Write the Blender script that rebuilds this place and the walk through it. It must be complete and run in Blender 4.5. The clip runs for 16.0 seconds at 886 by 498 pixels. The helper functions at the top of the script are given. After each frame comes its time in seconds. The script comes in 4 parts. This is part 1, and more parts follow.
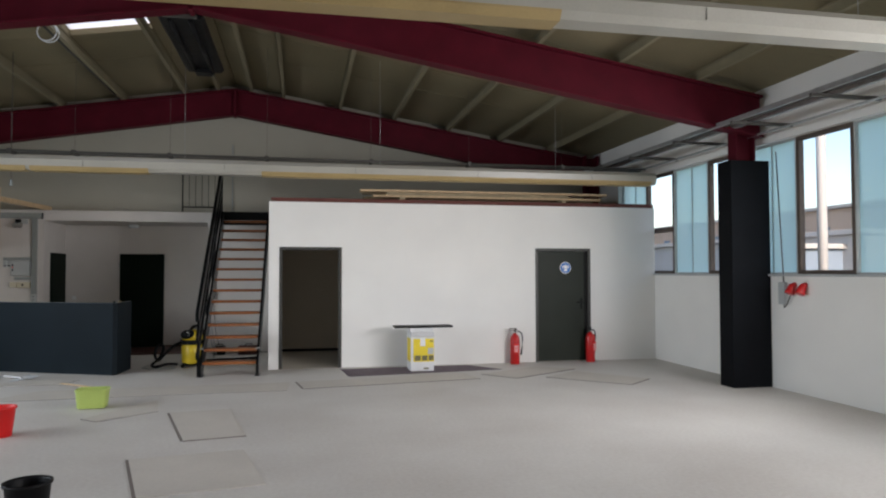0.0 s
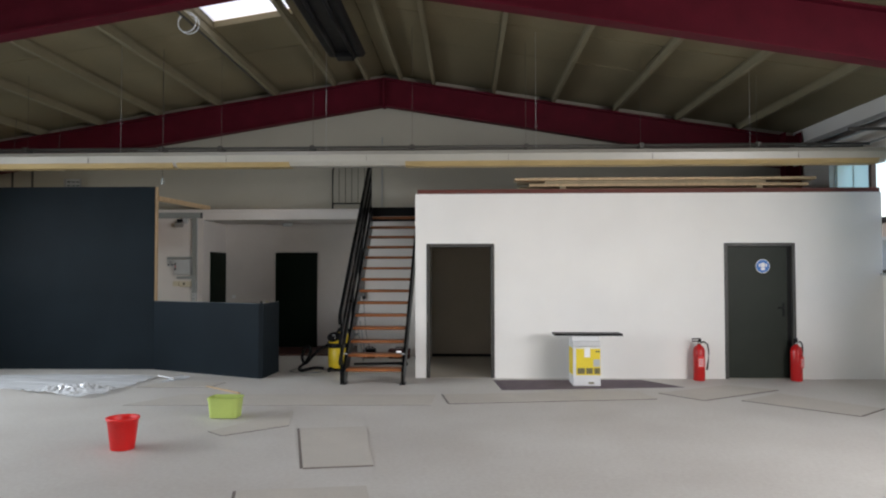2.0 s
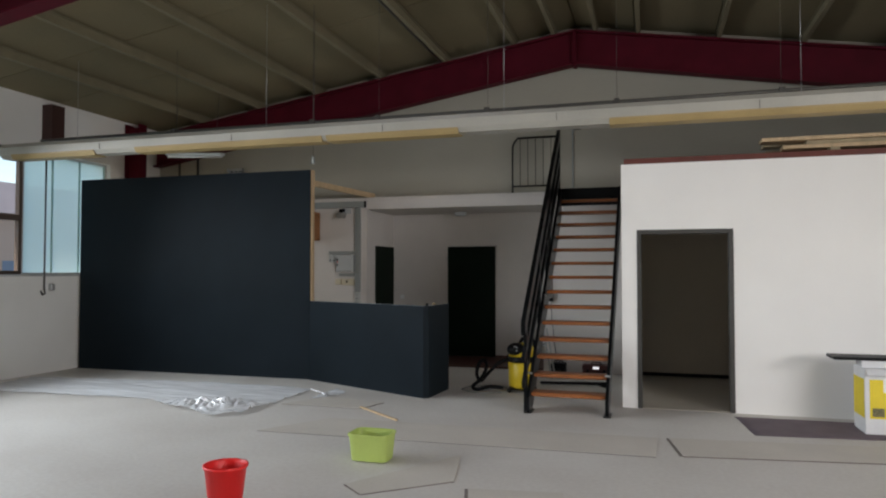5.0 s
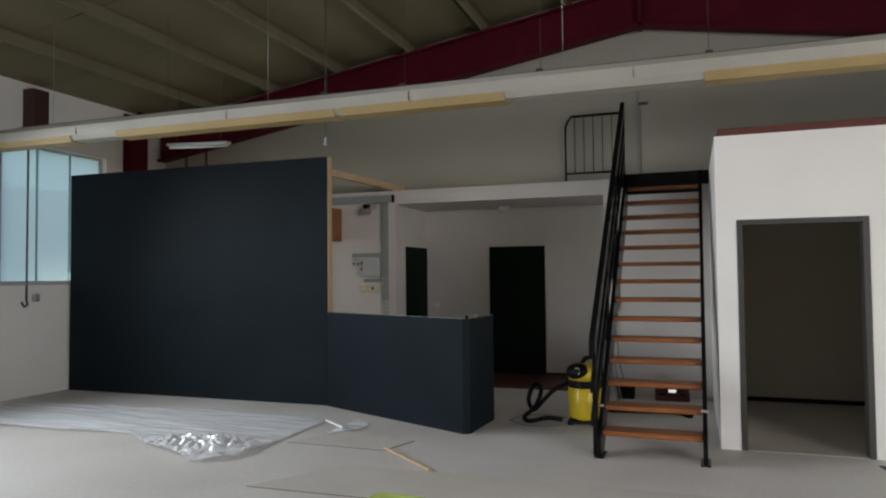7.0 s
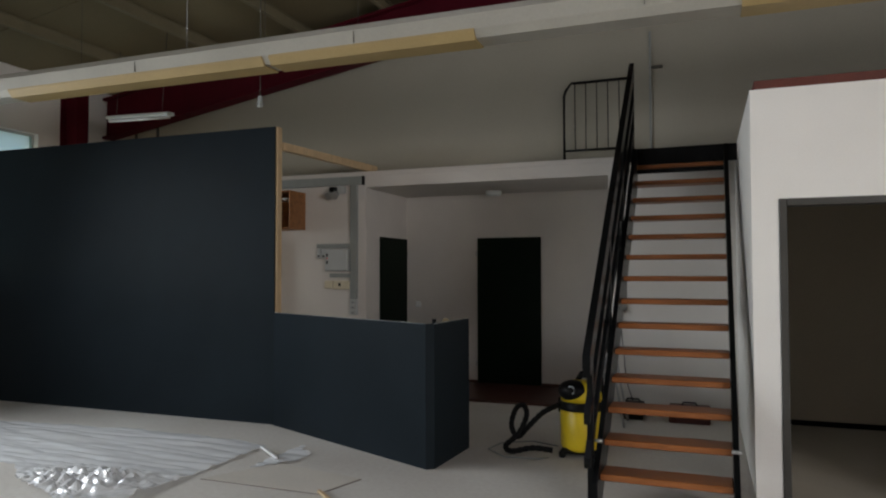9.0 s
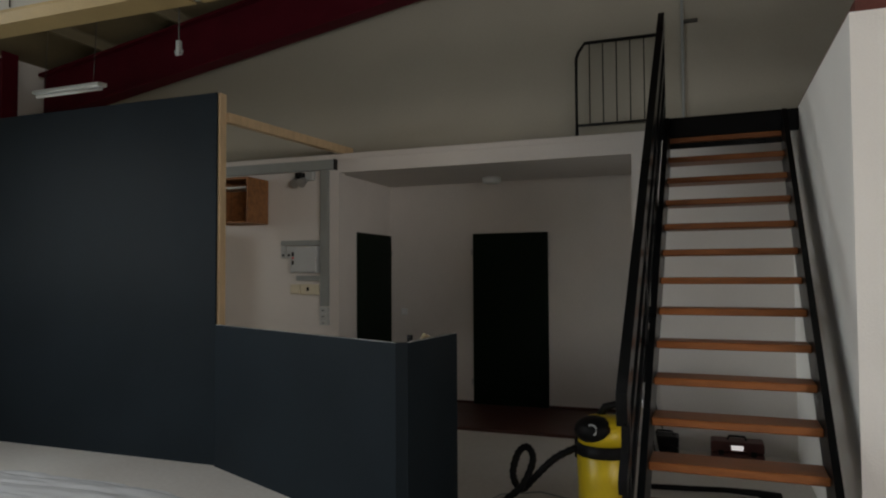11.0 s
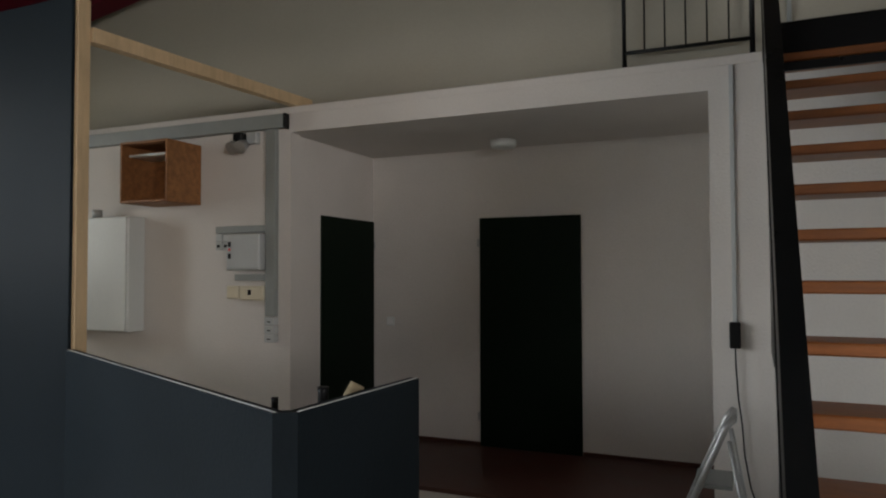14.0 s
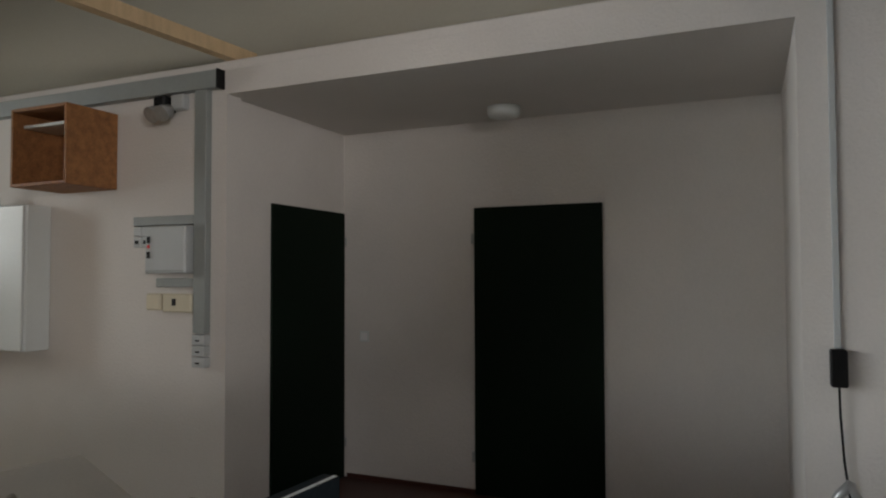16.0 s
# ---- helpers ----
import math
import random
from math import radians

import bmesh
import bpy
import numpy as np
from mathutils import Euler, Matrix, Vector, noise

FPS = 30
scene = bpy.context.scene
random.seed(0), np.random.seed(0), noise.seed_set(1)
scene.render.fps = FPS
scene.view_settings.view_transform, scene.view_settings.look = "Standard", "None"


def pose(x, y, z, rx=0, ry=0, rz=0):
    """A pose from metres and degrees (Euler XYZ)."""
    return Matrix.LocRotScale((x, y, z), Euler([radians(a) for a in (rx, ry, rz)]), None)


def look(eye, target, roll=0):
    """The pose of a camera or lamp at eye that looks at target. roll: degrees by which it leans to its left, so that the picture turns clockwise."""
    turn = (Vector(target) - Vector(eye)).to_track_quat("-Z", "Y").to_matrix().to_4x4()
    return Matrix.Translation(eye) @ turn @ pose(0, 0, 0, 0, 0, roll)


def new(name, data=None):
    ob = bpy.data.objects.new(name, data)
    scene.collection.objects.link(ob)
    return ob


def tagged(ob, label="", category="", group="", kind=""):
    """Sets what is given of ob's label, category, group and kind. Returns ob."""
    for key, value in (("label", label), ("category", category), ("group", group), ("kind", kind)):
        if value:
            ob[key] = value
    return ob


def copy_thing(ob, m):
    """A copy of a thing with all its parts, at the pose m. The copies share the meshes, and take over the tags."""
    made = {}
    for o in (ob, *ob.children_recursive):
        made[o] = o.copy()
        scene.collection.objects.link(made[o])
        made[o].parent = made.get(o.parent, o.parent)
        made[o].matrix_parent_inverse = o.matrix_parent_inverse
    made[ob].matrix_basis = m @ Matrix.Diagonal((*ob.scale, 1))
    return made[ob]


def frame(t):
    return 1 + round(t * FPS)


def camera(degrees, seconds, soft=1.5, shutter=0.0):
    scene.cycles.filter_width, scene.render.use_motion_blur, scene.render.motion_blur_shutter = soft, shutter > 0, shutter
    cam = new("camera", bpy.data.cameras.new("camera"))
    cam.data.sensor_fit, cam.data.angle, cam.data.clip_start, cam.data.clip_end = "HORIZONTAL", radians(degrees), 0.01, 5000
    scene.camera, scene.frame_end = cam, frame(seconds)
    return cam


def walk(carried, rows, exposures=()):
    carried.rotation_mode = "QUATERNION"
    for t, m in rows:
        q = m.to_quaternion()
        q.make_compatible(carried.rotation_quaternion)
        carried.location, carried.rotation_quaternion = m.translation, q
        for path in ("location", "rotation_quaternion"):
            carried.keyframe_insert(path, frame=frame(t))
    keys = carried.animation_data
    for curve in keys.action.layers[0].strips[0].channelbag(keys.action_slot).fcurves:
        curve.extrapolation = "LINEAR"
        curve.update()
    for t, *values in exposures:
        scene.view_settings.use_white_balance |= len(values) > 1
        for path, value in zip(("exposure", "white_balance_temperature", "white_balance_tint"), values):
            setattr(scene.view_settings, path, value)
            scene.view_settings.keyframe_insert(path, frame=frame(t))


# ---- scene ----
cam = camera(65.0, 16.0, soft=2.1)
PATH = [
    (0, (0.149, 0.117, 1.608), (0.55, 2.076, 1.674), -0.1),
    (0.5, (0.147, 0.492, 1.621), (0.439, 2.469, 1.686), 0.1),
    (1, (0.187, 0.797, 1.621), (0.425, 2.782, 1.687), 0.1),
    (1.5, (0.279, 1.12, 1.61), (0.407, 3.115, 1.678), -0.1),
    (2, (0.412, 1.428, 1.628), (0.344, 3.426, 1.689), -0.1),
    (2.5, (0.447, 1.775, 1.638), (0.214, 3.76, 1.699), -0.1),
    (3, (0.457, 2.136, 1.621), (0.141, 4.11, 1.678), -0.2),
    (3.5, (0.381, 2.552, 1.588), (-0.049, 4.505, 1.643), 0.0),
    (4, (0.258, 2.978, 1.603), (-0.261, 4.909, 1.657), 0.1),
    (4.5, (0.125, 3.348, 1.583), (-0.421, 5.271, 1.642), 0.1),
    (5, (-0.04, 3.721, 1.561), (-0.614, 5.636, 1.624), 0.0),
    (5.2, (-0.088, 3.884, 1.558), (-0.691, 5.789, 1.623), 0.1),
    (7.5, (-0.623, 5.672, 1.569), (-1.31, 7.549, 1.639), -0.3),
    (8, (-0.617, 6.038, 1.561), (-1.321, 7.909, 1.6225), -0.0),
    (10.5, (-0.926, 7.852, 1.525), (-1.627, 9.723, 1.598), -0.3),
    (11, (-1.034, 8.175, 1.524), (-1.745, 10.043, 1.598), -0.3),
    (11.5, (-1.124, 8.5, 1.515), (-1.84, 10.366, 1.591), -0.3),
    (12, (-1.13, 8.779, 1.558), (-1.867, 10.637, 1.629), -0.4),
    (12.5, (-1.209, 9.13, 1.527), (-1.965, 10.981, 1.603), -0.4),
    (13, (-1.287, 9.476, 1.54), (-2.057, 11.321, 1.609), -0.4),
    (13.5, (-1.365, 9.915, 1.574), (-2.15, 11.754, 1.636), -0.2),
    (14, (-1.479, 10.201, 1.535), (-2.274, 12.035, 1.6), -0.2),
    (14.5, (-1.652, 10.488, 1.58), (-2.446, 12.322, 1.64), -0.3),
    (15, (-1.695, 10.802, 1.525), (-2.512, 12.626, 1.595), -0.0),
    (15.5, (-1.735, 11.125, 1.553), (-2.562, 12.945, 1.622), 0.0),
    (16, (-1.854, 11.383, 1.541), (-2.658, 13.213, 1.613), -0.2),
]
SKY, EXPOSURE, KELVIN, TINT = 0.13, 1.2, 6500, 15
EXPOSURE_STEPS = [(0.0, -0.2, 0), (3.0, 0.0, 100), (5.0, -0.2, 150), (8.0, -0.3, 200), (11.0, -0.7, 650), (13.0, -0.35, 500), (16.0, -0.05, 350)]
ROOF_LIGHT, SIDE_LIGHT = 5.0, 62.0
walk(cam, [(t, look(eye, target, roll)) for t, eye, target, roll in PATH], exposures=[(t, EXPOSURE + e, KELVIN + k, TINT) for t, e, k in EXPOSURE_STEPS])

# ---- light ----
world = bpy.data.worlds.new("sky")
scene.world = world
world.use_nodes = True
wn = world.node_tree.nodes
sky = wn.new("ShaderNodeTexSky")
sky.sky_type, sky.sun_disc = "NISHITA", False
SUN_UP, SUN_ROT = radians(24), radians(184)
sky.sun_elevation, sky.sun_rotation = SUN_UP, SUN_ROT
wn["Background"].inputs[1].default_value = SKY
world.node_tree.links.new(sky.outputs[0], wn["Background"].inputs[0])
sun = new("sun", bpy.data.lights.new("sun", "SUN"))
sun.data.energy, sun.data.angle, sun.data.color = 2.5, radians(0.5), (1.0, 0.9, 0.78)
sun_way = Vector((math.sin(SUN_ROT) * math.cos(SUN_UP), math.cos(SUN_ROT) * math.cos(SUN_UP), math.sin(SUN_UP)))
sun.matrix_world = look(sun_way * 40, (0, 0, 0))



def rooflight_fill(x, y, sx, sy, watts):
    """Added lamp at an unseen front-bay rooflight, standing in for the sky's light."""
    lamp = new("rooflight_fill", bpy.data.lights.new("rooflight_fill", "AREA"))
    lamp.data.shape, lamp.data.size, lamp.data.size_y = "RECTANGLE", sx, sy
    lamp.data.energy, lamp.data.color = watts, (1.0, 0.985, 0.97)
    lamp.matrix_world = pose(x, y, 5.42 - 0.157 * abs(x + 1.15) + 0.03, 0, 0, 0)


for rx in (-1.15 - 1.475, -1.15 + 1.475):
    rooflight_fill(rx, 6.0, 1.0, 2.6, ROOF_LIGHT * 0.45)
    rooflight_fill(rx, 0.3, 1.0, 2.8, ROOF_LIGHT)


def window_sky(x, y, z, wide, high, tilt, turn, watts, color):
    """Added lamp at a side window, standing in for sky light from above."""
    lamp = new("window_sky", bpy.data.lights.new("window_sky", "AREA"))
    lamp.data.shape, lamp.data.size, lamp.data.size_y = "RECTANGLE", wide, high
    lamp.data.energy, lamp.data.color, lamp.data.spread = watts, color, radians(112)
    lamp.matrix_world = pose(x, y, z, tilt, 0, turn)


# These lamps stand inside the hall, turned north to brighten floor and far wall.
for wy in (2.2, 4.8, 7.4, 10.0):
    window_sky(-8.62, wy, 2.4, 1.5, 1.5, 70, -75, SIDE_LIGHT * 0.42, (0.84, 0.94, 1.0))
for wy in (-0.3, 1.8, 3.9, 5.9):
    window_sky(6.2, wy, 2.35, 1.5, 1.5, 78, 46, SIDE_LIGHT * 0.36, (0.98, 0.985, 0.98))
window_sky(-8.97, 13.2, 2.25, 0.5, 1.4, 82, -90, 8.0, (0.86, 0.97, 1.0))


# ---- materials ----
def mat(name, color, rough=0.6, metal=0.0, scale=6.0, vary=0.12, bump=0.1, fine=60.0, spec=0.5, stretch=(1, 1, 1), tint=None):
    """A painted or raw surface: broad stains, fine grain, a little relief."""
    m = bpy.data.materials.new(name)
    m.use_nodes = True
    n, l = m.node_tree.nodes, m.node_tree.links
    b = n["Principled BSDF"]
    b.inputs["Roughness"].default_value, b.inputs["Metallic"].default_value = rough, metal
    b.inputs["Specular IOR Level"].default_value = spec
    co = n.new("ShaderNodeTexCoord")
    mp = n.new("ShaderNodeMapping")
    mp.inputs["Scale"].default_value = stretch
    l.new(co.outputs["Object"], mp.inputs[0])
    big, small = n.new("ShaderNodeTexNoise"), n.new("ShaderNodeTexNoise")
    big.inputs["Scale"].default_value, big.inputs["Detail"].default_value = scale, 5
    small.inputs["Scale"].default_value, small.inputs["Detail"].default_value = fine, 4
    for x in (big, small):
        l.new(mp.outputs[0], x.inputs["Vector"])
    blend = n.new("ShaderNodeMix")
    blend.inputs["Factor"].default_value = 0.35
    l.new(big.outputs["Fac"], blend.inputs["A"])
    l.new(small.outputs["Fac"], blend.inputs["B"])
    ramp = n.new("ShaderNodeValToRGB")
    ramp.color_ramp.elements[0].position, ramp.color_ramp.elements[1].position = 0.33, 0.67
    other = tint or color
    ramp.color_ramp.elements[0].color = (*[c * (1 - vary) for c in other], 1)
    ramp.color_ramp.elements[1].color = (*[min(1, c * (1 + vary)) for c in color], 1)
    l.new(blend.outputs[0], ramp.inputs[0])
    l.new(ramp.outputs[0], b.inputs["Base Color"])
    if bump:
        bp = n.new("ShaderNodeBump")
        bp.inputs["Strength"].default_value, bp.inputs["Distance"].default_value = bump, 0.01
        l.new(small.outputs["Fac"], bp.inputs["Height"])
        l.new(bp.outputs[0], b.inputs["Normal"])
    rr = n.new("ShaderNodeMapRange")
    rr.inputs["To Min"].default_value, rr.inputs["To Max"].default_value = max(0.03, rough - 0.08), min(1, rough + 0.08)
    l.new(big.outputs["Fac"], rr.inputs[0])
    l.new(rr.outputs[0], b.inputs["Roughness"])
    return m


def glass(name, color, rough=0.0, through_light=0.0):
    """A thin pane; through_light > 0 makes it frosted."""
    m = bpy.data.materials.new(name)
    m.use_nodes = True
    n, l = m.node_tree.nodes, m.node_tree.links
    n.remove(n["Principled BSDF"])
    gl = n.new("ShaderNodeBsdfGlossy")
    gl.inputs["Roughness"].default_value = max(rough, 0.02)
    clear = n.new("ShaderNodeBsdfTransparent")
    clear.inputs[0].default_value = (*color, 1)
    inner = clear
    if through_light:
        milk = n.new("ShaderNodeBsdfTranslucent")
        milk.inputs[0].default_value = (*color, 1)
        inner = n.new("ShaderNodeMixShader")
        inner.inputs[0].default_value = through_light
        l.new(clear.outputs[0], inner.inputs[1])
        l.new(milk.outputs[0], inner.inputs[2])
    mix = n.new("ShaderNodeMixShader")
    mix.inputs[0].default_value = 0.05
    l.new(inner.outputs[0], mix.inputs[1])
    l.new(gl.outputs[0], mix.inputs[2])
    l.new(mix.outputs[0], n["Material Output"].inputs[0])
    return m


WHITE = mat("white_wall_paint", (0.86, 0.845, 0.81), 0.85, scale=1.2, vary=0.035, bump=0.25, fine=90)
# A darker, warmer white for back wall, alcove, south gable and inner ceiling.
WHITE_DARKER = mat("darker_white_wall_paint", (0.66, 0.625, 0.59), 0.85, scale=1.5, vary=0.06, bump=0.3, fine=70)
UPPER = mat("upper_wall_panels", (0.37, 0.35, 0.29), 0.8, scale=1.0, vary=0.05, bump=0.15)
CONCRETE = mat("dusty_concrete", (0.61, 0.59, 0.55), 0.6, scale=0.7, vary=0.10, bump=0.25, fine=25, tint=(0.60, 0.56, 0.51))
ROOM_FLOOR = mat("room_screed", (0.46, 0.42, 0.35), 0.6, scale=2, vary=0.08)
RED_STEEL = mat("wine_red_steel_paint", (0.085, 0.006, 0.014), 0.6, scale=3, vary=0.18, bump=0.06, spec=0.12)
ROOF = mat("roof_foam_panel", (0.21, 0.175, 0.10), 0.85, scale=0.9, vary=0.1, bump=0.2, fine=35)
PURLIN = mat("purlin_paint", (0.24, 0.21, 0.135), 0.7, scale=3, vary=0.12, spec=0.3)
BLACK = mat("black_column_paint", (0.006, 0.0068, 0.0085), 0.55, scale=2, vary=0.25, bump=0.08, spec=0.06)
NAVY = mat("anthracite_blue_wall_paint", (0.0115, 0.017, 0.0215), 0.5, scale=1.3, vary=0.16, bump=0.12, fine=80, spec=0.05)
STEEL_BLK = mat("black_stair_steel", (0.0035, 0.004, 0.0045), 0.3, scale=5, vary=0.25, bump=0.05, spec=0.22)
TREAD = mat("varnished_tread_wood", (0.30, 0.10, 0.027), 0.45, scale=5, vary=0.3, bump=0.12, stretch=(1, 9, 9))
PINE = mat("raw_pine", (0.58, 0.42, 0.25), 0.65, scale=4, vary=0.16, bump=0.15, stretch=(6, 6, 1))
PINE_X = mat("old_board_wood", (0.36, 0.29, 0.18), 0.7, scale=4, vary=0.3, bump=0.2, stretch=(1, 9, 9))
OSB = mat("osb_board", (0.29, 0.125, 0.045), 0.65, scale=22, vary=0.35, bump=0.3, fine=90)
DOOR = mat("dark_green_door_paint", (0.003, 0.009, 0.0045), 0.6, scale=2, vary=0.15, bump=0.04, spec=0.1)
DOOR_G = mat("olive_grey_steel_door_paint", (0.026, 0.031, 0.024), 0.45, scale=2, vary=0.1, bump=0.04, spec=0.15)
FRAME = mat("dark_door_frame", (0.05, 0.048, 0.042), 0.5, scale=5, vary=0.1)
ALUM = mat("window_frame_brown", (0.10, 0.075, 0.06), 0.5, scale=5, vary=0.15)
SILL = mat("window_ledge_grey", (0.48, 0.49, 0.48), 0.5, scale=5, vary=0.1)
TRUNK = mat("cream_trunking", (0.42, 0.405, 0.35), 0.34, scale=2, vary=0.08, bump=0.03)
TRUNK_Y = mat("yellowed_trunking", (0.40, 0.29, 0.125), 0.5, scale=2, vary=0.1, bump=0.03)
PIPE = mat("dark_pipe", (0.09, 0.085, 0.075), 0.5, 0.3, scale=8, vary=0.2)
GALV = mat("galvanised_metal", (0.42, 0.43, 0.43), 0.4, 0.6, scale=9, vary=0.15)
TRAY = mat("grey_plastic_trunking", (0.27, 0.29, 0.28), 0.5, scale=5, vary=0.07, bump=0.03)
GREY_BOX = mat("light_grey_plastic", (0.46, 0.48, 0.48), 0.45, scale=6, vary=0.05, bump=0.02)
CREAM_BOX = mat("cream_plastic", (0.62, 0.56, 0.42), 0.45, scale=6, vary=0.05, bump=0.02)
CAB = mat("light_grey_cabinet_enamel", (0.66, 0.69, 0.68), 0.35, scale=2, vary=0.04, bump=0.02)
BLK_PLASTIC = mat("black_plastic", (0.008, 0.008, 0.0085), 0.45, scale=8, vary=0.2, bump=0.04, spec=0.15)
YELLOW = mat("yellow_plastic", (0.72, 0.52, 0.02), 0.38, scale=4, vary=0.06, bump=0.03)
RED = mat("red_plastic", (0.80, 0.02, 0.018), 0.42, scale=4, vary=0.06, bump=0.03)
RED_EXT = mat("red_cylinder_enamel", (0.52, 0.012, 0.012), 0.3, scale=4, vary=0.06, bump=0.01)
LIME = mat("lime_plastic", (0.42, 0.52, 0.13), 0.5, scale=4, vary=0.06, bump=0.03)
CARTON = mat("cardboard_yellow_print", (0.78, 0.60, 0.03), 0.6, scale=5, vary=0.05, bump=0.04)
CARTON_W = mat("cardboard_white_print", (0.72, 0.72, 0.72), 0.6, scale=5, vary=0.05, bump=0.04)
FELT = mat("mauve_grey_felt", (0.15, 0.115, 0.13), 0.95, scale=5, vary=0.18, bump=0.5, fine=150)
BOARD = mat("floor_cover_board", (0.58, 0.54, 0.48), 0.75, scale=1.5, vary=0.09, bump=0.15)
BOARD_EDGE = mat("dark_board_edge", (0.19, 0.16, 0.14), 0.8, scale=6, vary=0.2)
DARK_FLOOR = mat("dark_red_brown_floor", (0.075, 0.028, 0.020), 0.45, scale=5, vary=0.25, bump=0.05)
BLUE = mat("blue_sign_print", (0.02, 0.16, 0.52), 0.4, scale=4, vary=0.04, bump=0)
SIGN_W = mat("white_sign_print", (0.8, 0.8, 0.8), 0.4, scale=4, vary=0.02, bump=0)
CHROME = mat("chrome", (0.7, 0.7, 0.7), 0.15, 1.0, scale=5, vary=0.05, bump=0)
FACADE = mat("peach_facade_render", (0.62, 0.46, 0.36), 0.9, scale=0.5, vary=0.08)
FACADE_B = mat("blue_grey_cladding", (0.24, 0.29, 0.36), 0.7, scale=0.5, vary=0.1)
FACADE_G = mat("pale_metal_cladding", (0.52, 0.49, 0.47), 0.7, scale=0.5, vary=0.1)
ASPHALT = mat("asphalt", (0.06, 0.06, 0.06), 0.9, scale=0.4, vary=0.2, bump=0.4, fine=20)
CLEAR = glass("clear_glass", (0.93, 0.95, 0.95))
TEAL = glass("turquoise_profiled_glass", (0.66, 0.87, 0.83), 0.3, 0.92)
FROST = glass("frosted_rooflight", (0.92, 0.92, 0.95), 0.4, 1.0)
def film_mat():
    """Thin clear film, partly seen through, sharp glints; milky white paints in its sheen."""
    m = glass("clear_plastic_film", (0.97, 0.98, 1.0), 0.1)
    n, l = m.node_tree.nodes, m.node_tree.links
    milk, mix = n.new("ShaderNodeBsdfDiffuse"), n.new("ShaderNodeMixShader")
    milk.inputs[0].default_value = (0.93, 0.95, 0.97, 1)
    last = n["Material Output"].inputs[0].links[0].from_node
    last.inputs[0].default_value = 0.34
    mix.inputs[0].default_value = 0.5
    l.new(last.outputs[0], mix.inputs[1])
    l.new(milk.outputs[0], mix.inputs[2])
    l.new(mix.outputs[0], n["Material Output"].inputs[0])
    return m


FILM = film_mat()


# ---- builders ----
def finish(bm, name, material, parent=None, smooth=False):
    me = bpy.data.meshes.new(name)
    bmesh.ops.recalc_face_normals(bm, faces=bm.faces)
    bm.to_mesh(me)
    bm.free()
    for m in material if isinstance(material, (list, tuple)) else [material]:
        me.materials.append(m)
    if smooth:
        me.shade_smooth()
    ob = new(name, me)
    if parent is not None:
        ob.parent = parent
    return ob


def add_box(bm, b, bevel=0.0, index=0, turn=None):
    x0, x1, y0, y1, z0, z1 = b
    m = Matrix.Translation(((x0 + x1) / 2, (y0 + y1) / 2, (z0 + z1) / 2)) @ Matrix.Diagonal((x1 - x0, y1 - y0, z1 - z0, 1))
    if turn is not None:
        m = turn @ m
    vs = bmesh.ops.create_cube(bm, size=1, matrix=m)["verts"]
    faces = list({f for v in vs for f in v.link_faces})
    for f in faces:
        f.material_index = index
    if bevel:
        edges = list({e for v in vs for e in v.link_edges})
        bmesh.ops.bevel(bm, geom=edges, offset=bevel, segments=1, affect="EDGES", material=index)


def boxes(name, bs, material, bevel=0.004, parent=None, turn=None):
    if name in ("leg", "switch", "clip", "latch", "end_cap", "text_bar", "picture_print", "junction_box", "hinge", "print_panel", "joint", "seam", "socket") and len(bs) > 1:
        return [boxes(name, [b], material, bevel, parent, turn) for b in bs][-1]
    bm = bmesh.new()
    for b in bs:
        add_box(bm, b, bevel, 0, turn)
    return finish(bm, name, material, parent)


def add_tube(bm, pts, r, seg=8, index=0, caps=True):
    pts = [Vector(p) for p in pts]
    rings = []
    for i, p in enumerate(pts):
        a = pts[max(i - 1, 0)]
        c = pts[min(i + 1, len(pts) - 1)]
        q = (c - a).normalized().to_track_quat("Z", "Y")
        rr = r[i] if isinstance(r, (list, tuple)) else r
        rings.append([bm.verts.new(p + q @ Vector((rr * math.cos(2 * math.pi * k / seg), rr * math.sin(2 * math.pi * k / seg), 0))) for k in range(seg)])
    for a, b in zip(rings, rings[1:]):
        for k in range(seg):
            f = bm.faces.new((a[k], a[(k + 1) % seg], b[(k + 1) % seg], b[k]))
            f.material_index, f.smooth = index, True
    if caps:
        for ring in (rings[0], rings[-1]):
            bm.faces.new(ring).material_index = index


def tube(name, pts, r, material, parent=None, seg=8):
    bm = bmesh.new()
    add_tube(bm, pts, r, seg)
    return finish(bm, name, material, parent)


def lathe(name, profile, material, parent=None, seg=28, at=(0, 0, 0)):
    """Turned shape from (radius, height) pairs."""
    bm = bmesh.new()
    rings = [[bm.verts.new((at[0] + r * math.cos(2 * math.pi * k / seg), at[1] + r * math.sin(2 * math.pi * k / seg), at[2] + z)) for k in range(seg)] for r, z in profile]
    for a, b in zip(rings, rings[1:]):
        for k in range(seg):
            f = bm.faces.new((a[k], a[(k + 1) % seg], b[(k + 1) % seg], b[k]))
            f.smooth = True
    bm.faces.new(rings[0])
    if profile[-1][0] > 0.001:
        bm.faces.new(rings[-1])
    return finish(bm, name, material, parent)


